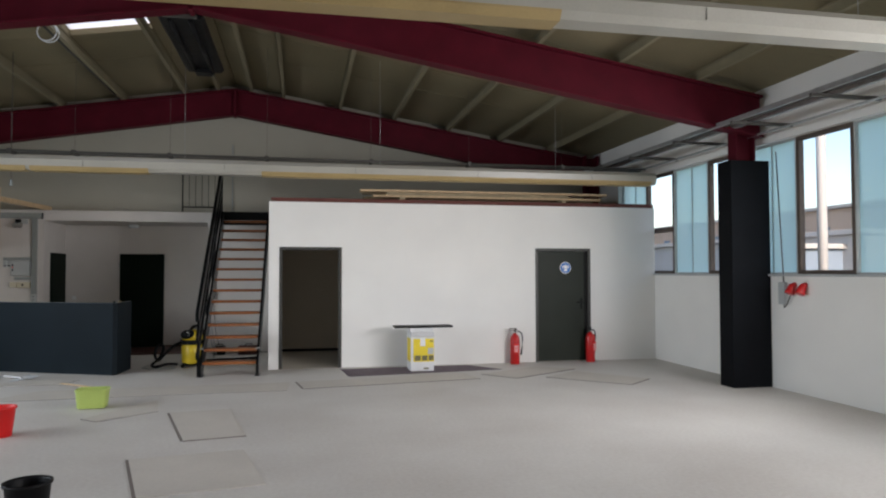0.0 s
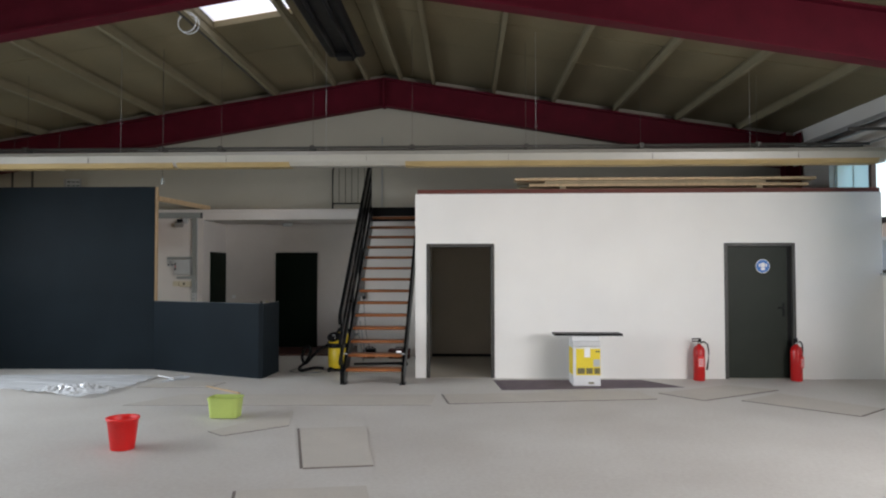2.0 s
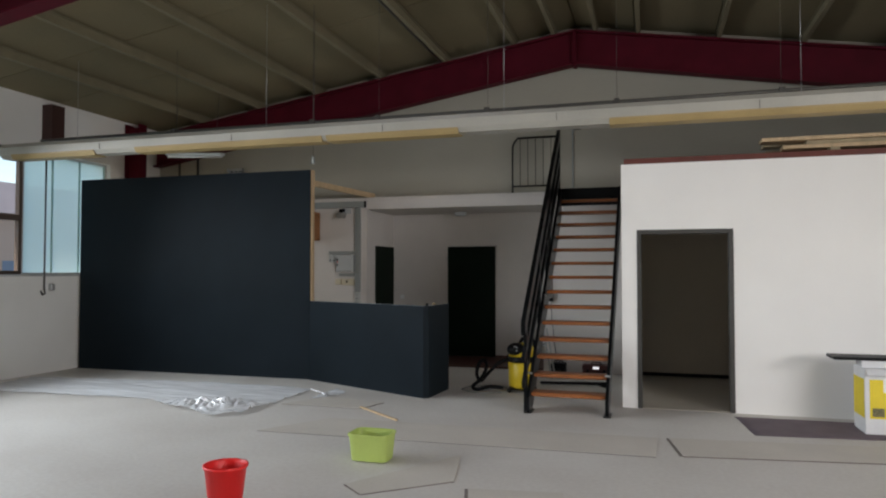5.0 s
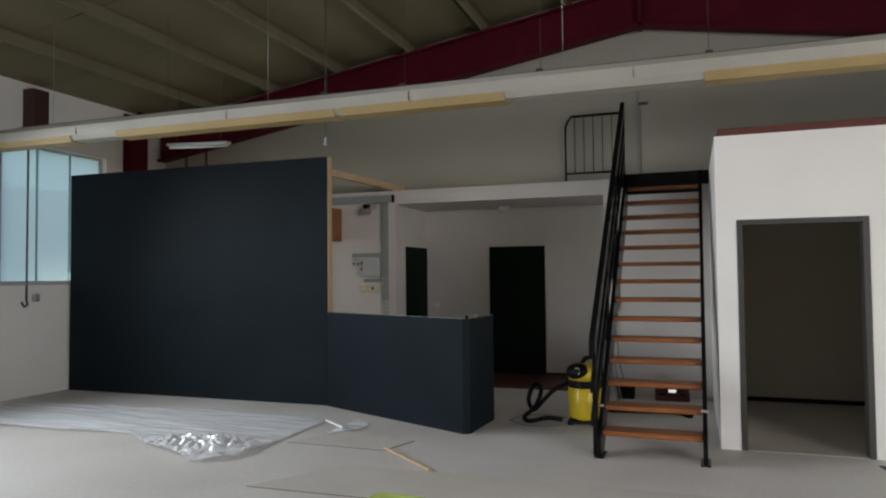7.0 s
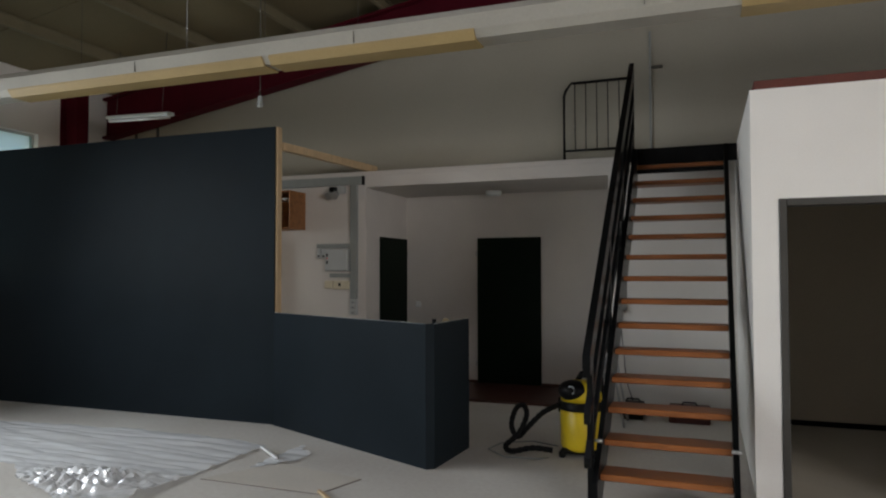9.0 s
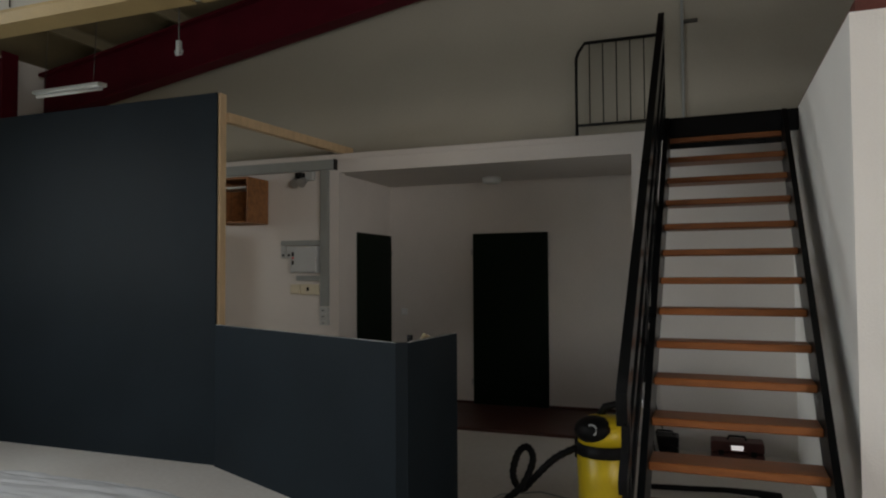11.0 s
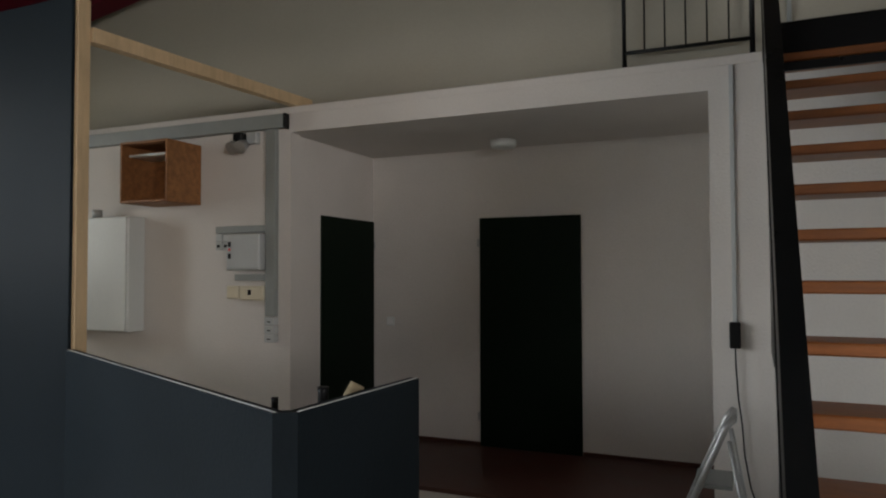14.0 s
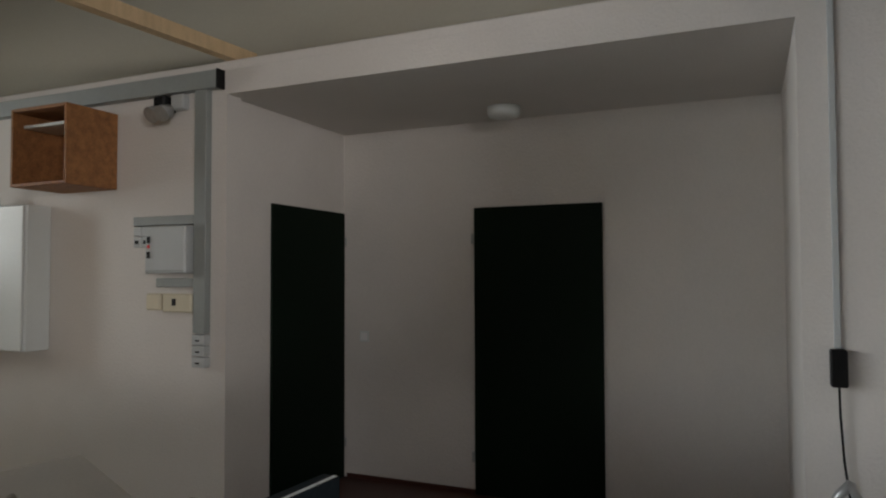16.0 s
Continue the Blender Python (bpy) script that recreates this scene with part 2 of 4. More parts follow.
def prism(name, outline, lo, hi, material, axis="z", parent=None, bevel=0.0):
    """An outline (pairs) drawn out along an axis."""
    bm = bmesh.new()
    def put(a, b, c):
        return {"z": (a, b, c), "y": (a, c, b), "x": (c, a, b)}[axis]
    A = [bm.verts.new(put(a, b, lo)) for a, b in outline]
    B = [bm.verts.new(put(a, b, hi)) for a, b in outline]
    bm.faces.new(A)
    bm.faces.new(B)
    for i in range(len(A)):
        j = (i + 1) % len(A)
        bm.faces.new((A[i], A[j], B[j], B[i]))
    if bevel:
        bmesh.ops.bevel(bm, geom=list(bm.edges), offset=bevel, segments=2, affect="EDGES")
    return finish(bm, name, material, parent)


def empty(name, at=(0, 0, 0)):
    ob = new(name)
    ob.location = at
    ob.empty_display_size = 0.1
    return ob


def S(ob, label, category="wall"):
    return tagged(ob, label, category, kind="structure")


# ---- the hall ----
XL, XR, YB, YF = -8.95, 6.6, 14.57, -4.0
RIDGE, SLOPE, ROOF_Z = -1.15, 0.157, 5.42
SILL_R, HEAD_R, SILL_L, HEAD_L = 1.57, 3.42, 1.51, 3.38


def roof_z(x):
    return ROOF_Z - SLOPE * abs(x - RIDGE)


S(boxes("ground", [(-400, 400, -400, 400, -0.5, -0.16)], ASPHALT, 0), "grey asphalt yard around the hall", "ground")
S(boxes("floor", [(XL - 0.25, XR + 0.25, YF - 0.2, YB + 0.1, -0.15, 0)], CONCRETE, 0), "dusty light grey concrete hall floor", "floor")
S(boxes("wall_east", [(XR, XR + 0.25, YF, 16.2, 0, SILL_R - 0.03), (XR, XR + 0.25, YF, 16.2, HEAD_R, 4.32), (XR, XR + 0.25, 13.47, 16.2, SILL_R - 0.03, HEAD_R)], WHITE, 0), "white painted outer wall below and above a window band")
S(boxes("wall_west", [(XL - 0.25, XL, YF, 16.2, 0, SILL_L - 0.03), (XL - 0.25, XL, YF, 16.2, HEAD_L, 4.32), (XL - 0.25, XL, 13.5, 16.2, SILL_L - 0.03, HEAD_L)], WHITE, 0), "white painted outer wall below and above a window band")
# Unseen end wall, added to close the hall and keep the sun out.
S(prism("wall_south", [(XL, 0), (XR, 0), (XR, roof_z(XR) + 0.1), (RIDGE, ROOF_Z + 0.1), (XL, roof_z(XL) + 0.1)], YF - 0.2, YF, WHITE_DARKER, "y"), "unseen white gable wall added to close the hall")
S(boxes("window_ledge_east", [(XR - 0.04, XR + 0.25, YF, 13.47, SILL_R - 0.03, SILL_R)], SILL, 0.004), "grey window ledge along the window band", "ledge")
S(boxes("window_ledge_west", [(XL - 0.25, XL + 0.04, YF, 13.5, SILL_L - 0.03, SILL_L)], SILL, 0.004), "grey window ledge along the window band", "ledge")

# back wall, lower part with the alcove, upper part set back over a ledge
AL, AR, AT, AB = -4.63, -1.66, 2.60, 15.91
S(boxes("wall_north", [(XL, AL, YB, YB + 0.12, 0, 2.74), (AR, 6.6, YB, YB + 0.12, 0, 2.74), (AL, AR, YB, YB + 0.12, AT, 2.74)], WHITE_DARKER, 0), "white back wall with an open alcove")
S(boxes("ledge_north", [(XL, 6.6, YB + 0.01, 14.8, 2.74, 2.80)], WHITE_DARKER, 0.006), "narrow pale ledge on top of the lower back wall", "ledge")
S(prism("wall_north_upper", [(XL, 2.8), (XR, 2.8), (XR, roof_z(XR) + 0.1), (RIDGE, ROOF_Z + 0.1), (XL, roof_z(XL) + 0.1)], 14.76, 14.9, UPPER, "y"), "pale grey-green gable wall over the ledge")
S(boxes("alcove_walls", [(AL - 0.1, AL - 0.035, YB + 0.12, AB, 0, AT), (AR, AR + 0.1, YB + 0.12, AB, 0, AT), (AL - 0.1, AR + 0.1, AB, AB + 0.1, 0, AT)], WHITE_DARKER, 0), "white painted walls of the alcove")
S(boxes("alcove_ceiling", [(AL - 0.1, AR + 0.1, YB + 0.12, AB + 0.1, AT, AT + 0.08)], WHITE_DARKER, 0), "white alcove ceiling", "ceiling")
S(boxes("alcove_floor", [(AL - 0.1, AR + 0.1, YB + 0.1, AB + 0.1, -0.1, 0.03)], DARK_FLOOR, 0.004), "dark red-brown smooth floor of the alcove", "floor")


# roof: panels between purlins in one mesh, one known rooflight opening, four added unseen
def build_roof():
    bm = bmesh.new()
    offs = [0.0, 0.9, 2.05, 3.2, 4.35, 5.5, 6.65, 8.2]
    ys = [-4.2, -1.2, 1.8, 4.6, 7.4, 8.95, 11.15, 12.4, 14.9]
    for side in (-1, 1):
        for a, b in zip(offs, offs[1:]):
            for y0, y1 in zip(ys, ys[1:]):
                if (side < 0 and a == 0.9 and y0 == 8.95) or (a == 0.9 and y0 in (-1.2, 4.6)):
                    continue
                g = 0.03 if side > 0 and y1 == 12.4 and a in (3.2, 4.35) else 0.006
                lift = random.uniform(0, 0.008)
                pts = []
                for o, y in ((a + g, y0 + g), (b - g, y0 + g), (b - g, y1 - g), (a + g, y1 - g)):
                    x = RIDGE + side * o
                    pts.append((x, y, roof_z(x) + lift))
                lo = [bm.verts.new(p) for p in pts]
                hi = [bm.verts.new((p[0], p[1], p[2] + 0.1)) for p in pts]
                bm.faces.new(lo)
                bm.faces.new(hi)
                for i in range(4):
                    bm.faces.new((lo[i], lo[(i + 1) % 4], hi[(i + 1) % 4], hi[i]))
    # outer deck over the joints, open at the rooflight
    for side in (-1, 1):
        for a, b, y0, y1 in ([(0, 0.9, -4.3, 15), (2.05, 8.3, -4.3, 15), (0.9, 2.05, -4.3, -1.2), (0.9, 2.05, 1.8, 4.6)] + ([(0.9, 2.05, 7.4, 15)] if side > 0 else [(0.9, 2.05, 7.4, 8.95), (0.9, 2.05, 11.15, 15)])):
            q = [(RIDGE + side * a, y0), (RIDGE + side * b, y0), (RIDGE + side * b, y1), (RIDGE + side * a, y1)]
            lo = [bm.verts.new((x, y, roof_z(x) + 0.112)) for x, y in q]
            hi = [bm.verts.new((x, y, roof_z(x) + 0.16)) for x, y in q]
            bm.faces.new(lo)
            bm.faces.new(hi)
            for i in range(4):
                bm.faces.new((lo[i], lo[(i + 1) % 4], hi[(i + 1) % 4], hi[i]))
    S(finish(bm, "ceiling", ROOF), "beige insulated roof panels with fine joints", "ceiling")
    # The four front rooflights are unseen, added to let more light in.
    for side, y0, y1 in ((-1, 8.95, 11.15), (-1, 4.6, 7.4), (1, 4.6, 7.4), (-1, -1.2, 1.8), (1, -1.2, 1.8)):
        x0, x1 = sorted((RIDGE + side * 2.05, RIDGE + side * 0.9))
        bm = bmesh.new()
        vs = [bm.verts.new((x, y, roof_z(x) + 0.09)) for x, y in ((x0, y0), (x1, y0), (x1, y1), (x0, y1))]
        bm.faces.new(vs)
        S(finish(bm, "rooflight", FROST), "bright frosted rooflight between two purlins, front four added", "rooflight")


build_roof()


def roof_beam(y, first):
    """Portal frame rafter: an I-section following the roof."""
    root = empty("roof_beam", (RIDGE, y, 4.7))
    for lo, hi, w, nm in ((0.0, 0.03, 0.2, "flange"), (0.03, 0.50, 0.03, "web"), (0.50, 0.53, 0.2, "flange")):
        out = []
        for x in (XL + 0.1, RIDGE, XR - 0.1):
            out.append((x - RIDGE, roof_z(x) - 0.67 + lo - 4.7 - (0.06 if x != RIDGE and lo == 0 else 0)))
        up = [(x, z + hi - lo + (0.06 if (lo == 0 and x) else 0)) for x, z in out] if nm == "web" else [(x, z + hi - lo) for x, z in out]
        if nm == "web":
            out = [(x, z - (0.05 if x else 0)) for x, z in out]
        prism(nm, out + up[::-1], -w / 2, w / 2, RED_STEEL, "y", root)
    boxes("end_plate", [(-0.03, 0.03, -0.1, 0.1, 0.02, 0.56)], RED_STEEL, 0.003, root)
    tagged(root, "wine red painted steel roof beam spanning the hall", "beam", "portal frame beams")
    return root


roof_beam(8.8, True)
roof_beam(14.55, False)


def purlin(x):
    z = roof_z(x)
    bm = bmesh.new()
    for b in ((x - 0.03, x + 0.03, YF, 14.75, z - 0.016, z - 0.004), (x - 0.008, x + 0.008, YF, 14.75, z - 0.128, z - 0.016), (x - 0.03, x + 0.03, YF, 14.75, z - 0.14, z - 0.128)):
        add_box(bm, b)
    return tagged(finish(bm, "purlin", PURLIN), "beige painted steel purlin under the roof panels", "purlin", "roof purlins")


for off in (0.32, 0.95, 2.08, 3.2, 4.35, 5.5, 6.65):
    purlin(RIDGE + off)
    purlin(RIDGE - off)


# steel columns at the window walls
def wall_column(x, y, s, label):
    bm = bmesh.new()
    for b in ((x - 0.15, x - 0.13, y - 0.1, y + 0.1, 0, 4.15), (x + 0.13, x + 0.15, y - 0.1, y + 0.1, 0, 4.15), (x - 0.13, x + 0.13, y - 0.012, y + 0.012, 0, 4.1)):
        add_box(bm, b)
    return tagged(finish(bm, "steel_column", RED_STEEL), label, "column", "steel columns")


wall_column(6.3, 8.93, 1, "wine red steel column above black cladding")
wall_column(XL + 0.16, 13.92, 1, "wine red steel column in the corner of the hall")
wall_column(6.4, 14.42, 1, "wine red steel column in the corner of the hall")
wall_column(XL + 0.2, 8.8, 1, "wine red steel column at the window wall")
clad = empty("column_cladding", (6.3, 8.9, 0))
boxes("front_panel", [(-0.3, 0.299, -0.16, -0.13, 0, 3.16)], BLACK, 0.004, clad)
boxes("side_panel", [(-0.3, -0.27, -0.13, 0.16, 0, 3.16)], BLACK, 0.004, clad)
boxes("back_panel", [(-0.27, 0.299, 0.13, 0.16, 0, 3.16)], BLACK, 0.004, clad)
tagged(clad, "black painted boarding around a steel column", "column cladding")


# ---- windows ----
count = [0]
def window(xw, y0, y1, z0, z1, kind, transom=0.0):
    """One bay of the band, x = middle of the frame; kind clear or teal."""
    count[0] += 1
    root = empty("window_%d" % count[0], (xw, y0, z0))
    w, h, f = y1 - y0, z1 - z0, (0.055 if kind == "clear" else 0.025)
    bars = [(-0.04, 0.04, 0.001, f, 0.001, h - 0.001), (-0.04, 0.04, w - f, w - 0.001, 0.001, h - 0.001), (-0.04, 0.04, f, w - f, 0.001, f), (-0.04, 0.04, f, w - f, h - f, h - 0.001)]
    if transom:
        bars.append((-0.05, 0.05, f, w - f, transom - z0 - 0.04, transom - z0 + 0.04))
    boxes("frame", bars, ALUM if kind == "clear" else SILL, 0.003, root)
    if kind == "clear":
        bm = bmesh.new()
        bm.faces.new([bm.verts.new(v) for v in ((0, f, f), (0, w - f, f), (0, w - f, h - f), (0, f, h - f))])
        p = finish(bm, "pane", CLEAR, root)
        p.visible_shadow = False
        S(root, "clear window pane in a dark brown frame", "window")
    else:
        n = 2 if w < 1.4 else 3
        s = (w - 2 * f) / n
        for i in range(n):
            a = f + i * s
            bm = bmesh.new()
            vs = [(0.03, a + 0.006), (0, a + 0.008), (0, a + s - 0.008), (0.03, a + s - 0.006)]
            lo = [bm.verts.new((x, y, f)) for x, y in vs]
            hi = [bm.verts.new((x, y, h - f)) for x, y in vs]
            for k in range(3):
                bm.faces.new((lo[k], lo[k + 1], hi[k + 1], hi[k]))
            finish(bm, "pane", TEAL, root)
        if n > 1:
            boxes("joint", [(-0.006, 0.02, f + i * s - 0.005, f + i * s + 0.005, f, h - f) for i in range(1, n)], SILL, 0, root)
        S(root, "turquoise translucent profiled glass strips", "window")
    return root


for k in range(-5, 3):
    y = 7.3 + 2.07 * k
    if y + 1 < 12.5:
        window(XR + 0.12, y, y + 1.0, SILL_R, HEAD_R, "clear", 2.37 if k == 2 else 0)
        window(XR + 0.12, y + 1.0, y + 2.07 if k < 2 else 13.47, SILL_R, HEAD_R, "teal")
for k in range(-7, 1):
    y = 10.84 + 2.07 * k
    if y > YF:
        window(XL - 0.12, y, y + 1.0, SILL_L, HEAD_L, "clear", 2.35)
        window(XL - 0.12, y + 1.0, y + 2.07 if k < 0 else 13.5, SILL_L, HEAD_L, "teal")

# ---- white room ----
RW, RH = 12.0, 2.79
S(boxes("room_wall_south", [(-0.37, -0.2, RW, RW + 0.12, 0, RH), (0.83, 4.27, RW, RW + 0.12, 0, RH), (5.32, 6.6, RW, RW + 0.12, 0, RH), (-0.2, 0.83, RW, RW + 0.12, 2.03, RH), (4.27, 5.32, RW, RW + 0.12, 2.03, RH)], WHITE, 0), "smooth white painted partition wall of the inner room")
S(boxes("room_wall_west", [(-0.37, -0.25, RW + 0.12, YB, 0, RH)], WHITE, 0), "white painted side wall of the inner room")
S(boxes("room_ceiling", [(-0.25, 6.6, RW + 0.12, YB, 2.6, 2.66)], WHITE_DARKER, 0), "plain ceiling of the inner room", "ceiling")
S(boxes("room_deck", [(-0.34, 6.6, RW + 0.03, YB, RH + 0.002, RH + 0.07)], mat("red_brown_deck_edge", (0.13, 0.035, 0.025), 0.7, scale=4, vary=0.2), 0.004), "red-brown deck edge on top of the inner room", "deck")
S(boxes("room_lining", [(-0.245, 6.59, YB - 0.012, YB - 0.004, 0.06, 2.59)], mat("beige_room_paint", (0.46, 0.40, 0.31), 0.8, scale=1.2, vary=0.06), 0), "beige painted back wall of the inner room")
S(boxes("room_floor", [(-0.245, 6.59, RW + 0.001, YB - 0.001, 0.001, 0.006)], ROOM_FLOOR, 0), "smooth beige floor of the inner room", "floor")
S(boxes("room_baseboard", [(-0.245, 6.59, YB - 0.022, YB - 0.002, 0.006, 0.058)], BLK_PLASTIC, 0.002), "dark baseboard in the inner room", "baseboard")
S(boxes("door_frame_open", [(-0.2, -0.15, RW - 0.012, RW + 0.13, 0, 2.03), (0.78, 0.83, RW - 0.012, RW + 0.13, 0, 2.03), (-0.15, 0.78, RW - 0.012, RW + 0.13, 1.98, 2.03)], FRAME, 0.004), "dark grey steel frame of an open doorway", "door frame")
d = empty("door_1", (4.27, RW, 0))
boxes("frame", [(0.001, 0.05, -0.012, 0.13, 0, 2.028), (1.0, 1.049, -0.012, 0.13, 0, 2.028), (0.05, 1.0, -0.012, 0.13, 1.98, 2.028)], FRAME, 0.004, d)
boxes("leaf", [(0.053, 0.94, 0.03, 0.075, 0.008, 1.976)], DOOR_G, 0.004, d)
# Black strip stands in for the frame's shadow beside the leaf.
boxes("edge_strip", [(0.943, 0.998, 0.04, 0.09, 0.008, 1.976)], BLK_PLASTIC, 0.003, d)
bm = bmesh.new()
add_box(bm, (0.86, 0.90, 0.022, 0.03, 0.93, 1.13), 0.003)
add_tube(bm, [(0.88, 0.03, 1.06), (0.88, -0.03, 1.06), (0.77, -0.035, 1.06)], 0.009)
finish(bm, "handle", BLK_PLASTIC, d)
S(d, "closed olive-grey steel door with black handle", "door")
sg = empty("safety_sign", (4.85, RW + 0.022, 1.68))
bm = bmesh.new()
bmesh.ops.create_cone(bm, cap_ends=True, segments=40, radius1=0.105, radius2=0.105, depth=0.004, matrix=pose(0, 0, 0, 90, 0, 0))
finish(bm, "rim", SIGN_W, sg)
bm = bmesh.new()
bmesh.ops.create_cone(bm, cap_ends=True, segments=40, radius1=0.096, radius2=0.096, depth=0.004, matrix=pose(0, -0.004, 0, 90, 0, 0))
finish(bm, "disc", BLUE, sg)
bm = bmesh.new()
bmesh.ops.create_cone(bm, cap_ends=True, segments=24, radius1=0.036, radius2=0.036, depth=0.003, matrix=pose(0, -0.008, 0.018, 90, 0, 0))
add_box(bm, (-0.03, 0.03, -0.0095, -0.0065, -0.06, -0.02), 0.0)
add_box(bm, (-0.06, -0.042, -0.0095, -0.0065, -0.01, 0.04), 0.0)
add_box(bm, (0.042, 0.06, -0.0095, -0.0065, -0.01, 0.04), 0.0)
finish(bm, "pictogram", SIGN_W, sg)
tagged(sg, "round blue safety sign with white pictogram on the door", "sign")

# ---- alcove doors ----
def flat_door(name, boxes_, hx, hy):
    root = empty(name, (0, 0, 0))
    boxes("leaf", [boxes_], DOOR, 0.004, root)
    boxes("hinge", [(hx - 0.012, hx + 0.012, hy - 0.012, hy + 0.012, z, z + 0.07) for z in (0.25, 1.75)], GALV, 0.003, root)
    S(root, "plain very dark green flush door, closed", "door")


flat_door("door_2", (-3.595, -2.713, AB - 0.03, AB - 0.003, 0.032, 2.0), -3.605, AB - 0.02)
flat_door("door_3", (AL - 0.032, AL - 0.012, 15.02, 15.89, 0.032, 2.0), AL - 0.022, 15.9)

# ---- dark partition, counter and the corner behind it ----
pw = empty("dark_partition", (-6.8, 12.8, 0))
boxes("panel", [(-2.08, 2.03, 0, 0.02, 0, 3.03)], NAVY, 0.003, pw)
boxes("stud", [(1.97, 2.05, 0.021, 0.10, 0, 3.03)], PINE, 0.004, pw)
boxes("back_panel", [(-2.08, 1.97, 0.08, 0.10, 0, 3.03)], PINE, 0.003, pw)
tagged(pw, "tall anthracite blue partition wall with a raw pine end stud", "partition")
tagged(prism("roof_batten", [(-4.80, 12.9), (-4.73, 12.9), (-4.56, 14.75), (-4.63, 14.75)], 2.80, 2.88, PINE), "raw pine batten bracing the partition to the wall", "batten")
ct = empty("reception_counter", (-2.67, 11.83, 0))
bm = bmesh.new()
def slab(bm, p, q, t, z0, z1):
    p, q = Vector((*p, 0)), Vector((*q, 0))
    nrm = Vector((-(q - p).y, (q - p).x, 0)).normalized() * t
    lo = [bm.verts.new((v.x, v.y, z0)) for v in (p, q, q + nrm, p + nrm)]
    hi = [bm.verts.new((v.x, v.y, z1)) for v in (p, q, q + nrm, p + nrm)]
    bm.faces.new(lo)
    bm.faces.new(hi)
    for i in range(4):
        bm.faces.new((lo[i], lo[(i + 1) % 4], hi[(i + 1) % 4], hi[i]))
slab(bm, (-2.09, 0.95), (-0.06, 0.02), 0.04, 0, 1.13)
slab(bm, (-0.06, 0.02), (0.0, 0.06), 0.04, 0, 1.13)
slab(bm, (0.0, 0.06), (0.045, 0.78), 0.04, 0, 1.13)
finish(bm, "front_panel", NAVY, ct)
bm = bmesh.new()
for p, q in (((-2.085, 0.955), (-0.06, 0.028)), ((0.0, 0.066), (0.042, 0.775))):
    slab(bm, p, q, 0.008, 1.1305, 1.132)
finish(bm, "raw_edge", CAB, ct)
prism("desk_top", [(-2.05, 1.0), (-0.1, 0.1), (-0.06, 0.75), (-0.4, 1.0), (-1.9, 1.75)], 0.72, 0.75, BOARD, "z", ct)
boxes("leg", [(-0.16, -0.1, 0.62, 0.68, 0, 0.718), (-1.85, -1.79, 1.25, 1.31, 0, 0.718)], PINE_X, 0.003, ct)
tagged(ct, "angled anthracite blue counter with thin raw top edge", "counter")


def bottle(x, y, z, r, h, material, label):
    ob = lathe("bottle", [(r, 0), (r, h * 0.65), (r * 0.5, h * 0.8), (r * 0.45, h * 0.95), (r * 0.5, h)], material, at=(0, 0, 0), seg=14)
    ob.location = (x, y, z)
    tagged(ob, label, "bottle")


bottle(-2.985, 12.2, 0.75, 0.026, 0.35, BLK_PLASTIC, "small black bottle on the counter desk")
bottle(-2.80, 12.22, 0.75, 0.04, 0.395, BLK_PLASTIC, "dark bottle on the counter desk")
bottle(-4.02, 12.78, 0.75, 0.035, 0.22, BLK_PLASTIC, "short black bottle on the counter desk")
rl = tube("paint_roller", [(-2.775, 12.30, 0.75), (-2.765, 12.31, 1.06), (-2.735, 12.34, 1.14)], [0.03, 0.034, 0.028], PINE_X)
tagged(rl, "beige paint roller standing on the counter desk", "paint roller")
jar = lathe("paint_tin", [(0.06, 0), (0.06, 0.14), (0.064, 0.145), (0.064, 0.155), (0.05, 0.156)], TREAD, at=(-2.80, 12.46, 0.75))
tagged(jar, "reddish-brown paint tin on the counter desk", "tin")

ob = empty("osb_shelf_box", (-5.99, 14.2, 2.08))
boxes("case", [(0, 0.02, 0, 0.365, 0, 0.48), (0.47, 0.49, 0, 0.365, 0, 0.48), (0.02, 0.47, 0, 0.365, 0, 0.02), (0.02, 0.47, 0, 0.365, 0.46, 0.48), (0.02, 0.47, 0.345, 0.365, 0.02, 0.46)], OSB, 0.003, ob)
boxes("tray", [(0.03, 0.46, 0.06, 0.3, 0.37, 0.39)], CAB, 0.003, ob)
tagged(ob, "open orange-brown chipboard box shelf hung on the wall", "shelf")
cb = empty("wall_cabinet", (-6.95, 14.38, 1.05))
boxes("body", [(0, 0.85, 0.012, 0.188, 0, 0.95)], CAB, 0.008, cb)
boxes("door", [(0.006, 0.844, -0.01, 0.009, 0.008, 0.942)], CAB, 0.004, cb)
bm = bmesh.new()
add_box(bm, (0.10, 0.125, -0.016, -0.009, 0.42, 0.54), 0.002)
add_tube(bm, [(0.112, -0.012, 0.48), (0.112, -0.045, 0.48)], 0.008)
add_box(bm, (0.07, 0.155, -0.055, -0.043, 0.47, 0.49), 0.003)
finish(bm, "handle", CHROME, cb)
tagged(cb, "pale grey enamelled wall cabinet with metal knob", "cabinet")
tagged(lathe("tin_can", [(0.04, 0), (0.04, 0.07), (0.036, 0.072)], GALV, at=(-6.55, 14.47, 2.0)), "small metal can on top of the wall cabinet", "tin")

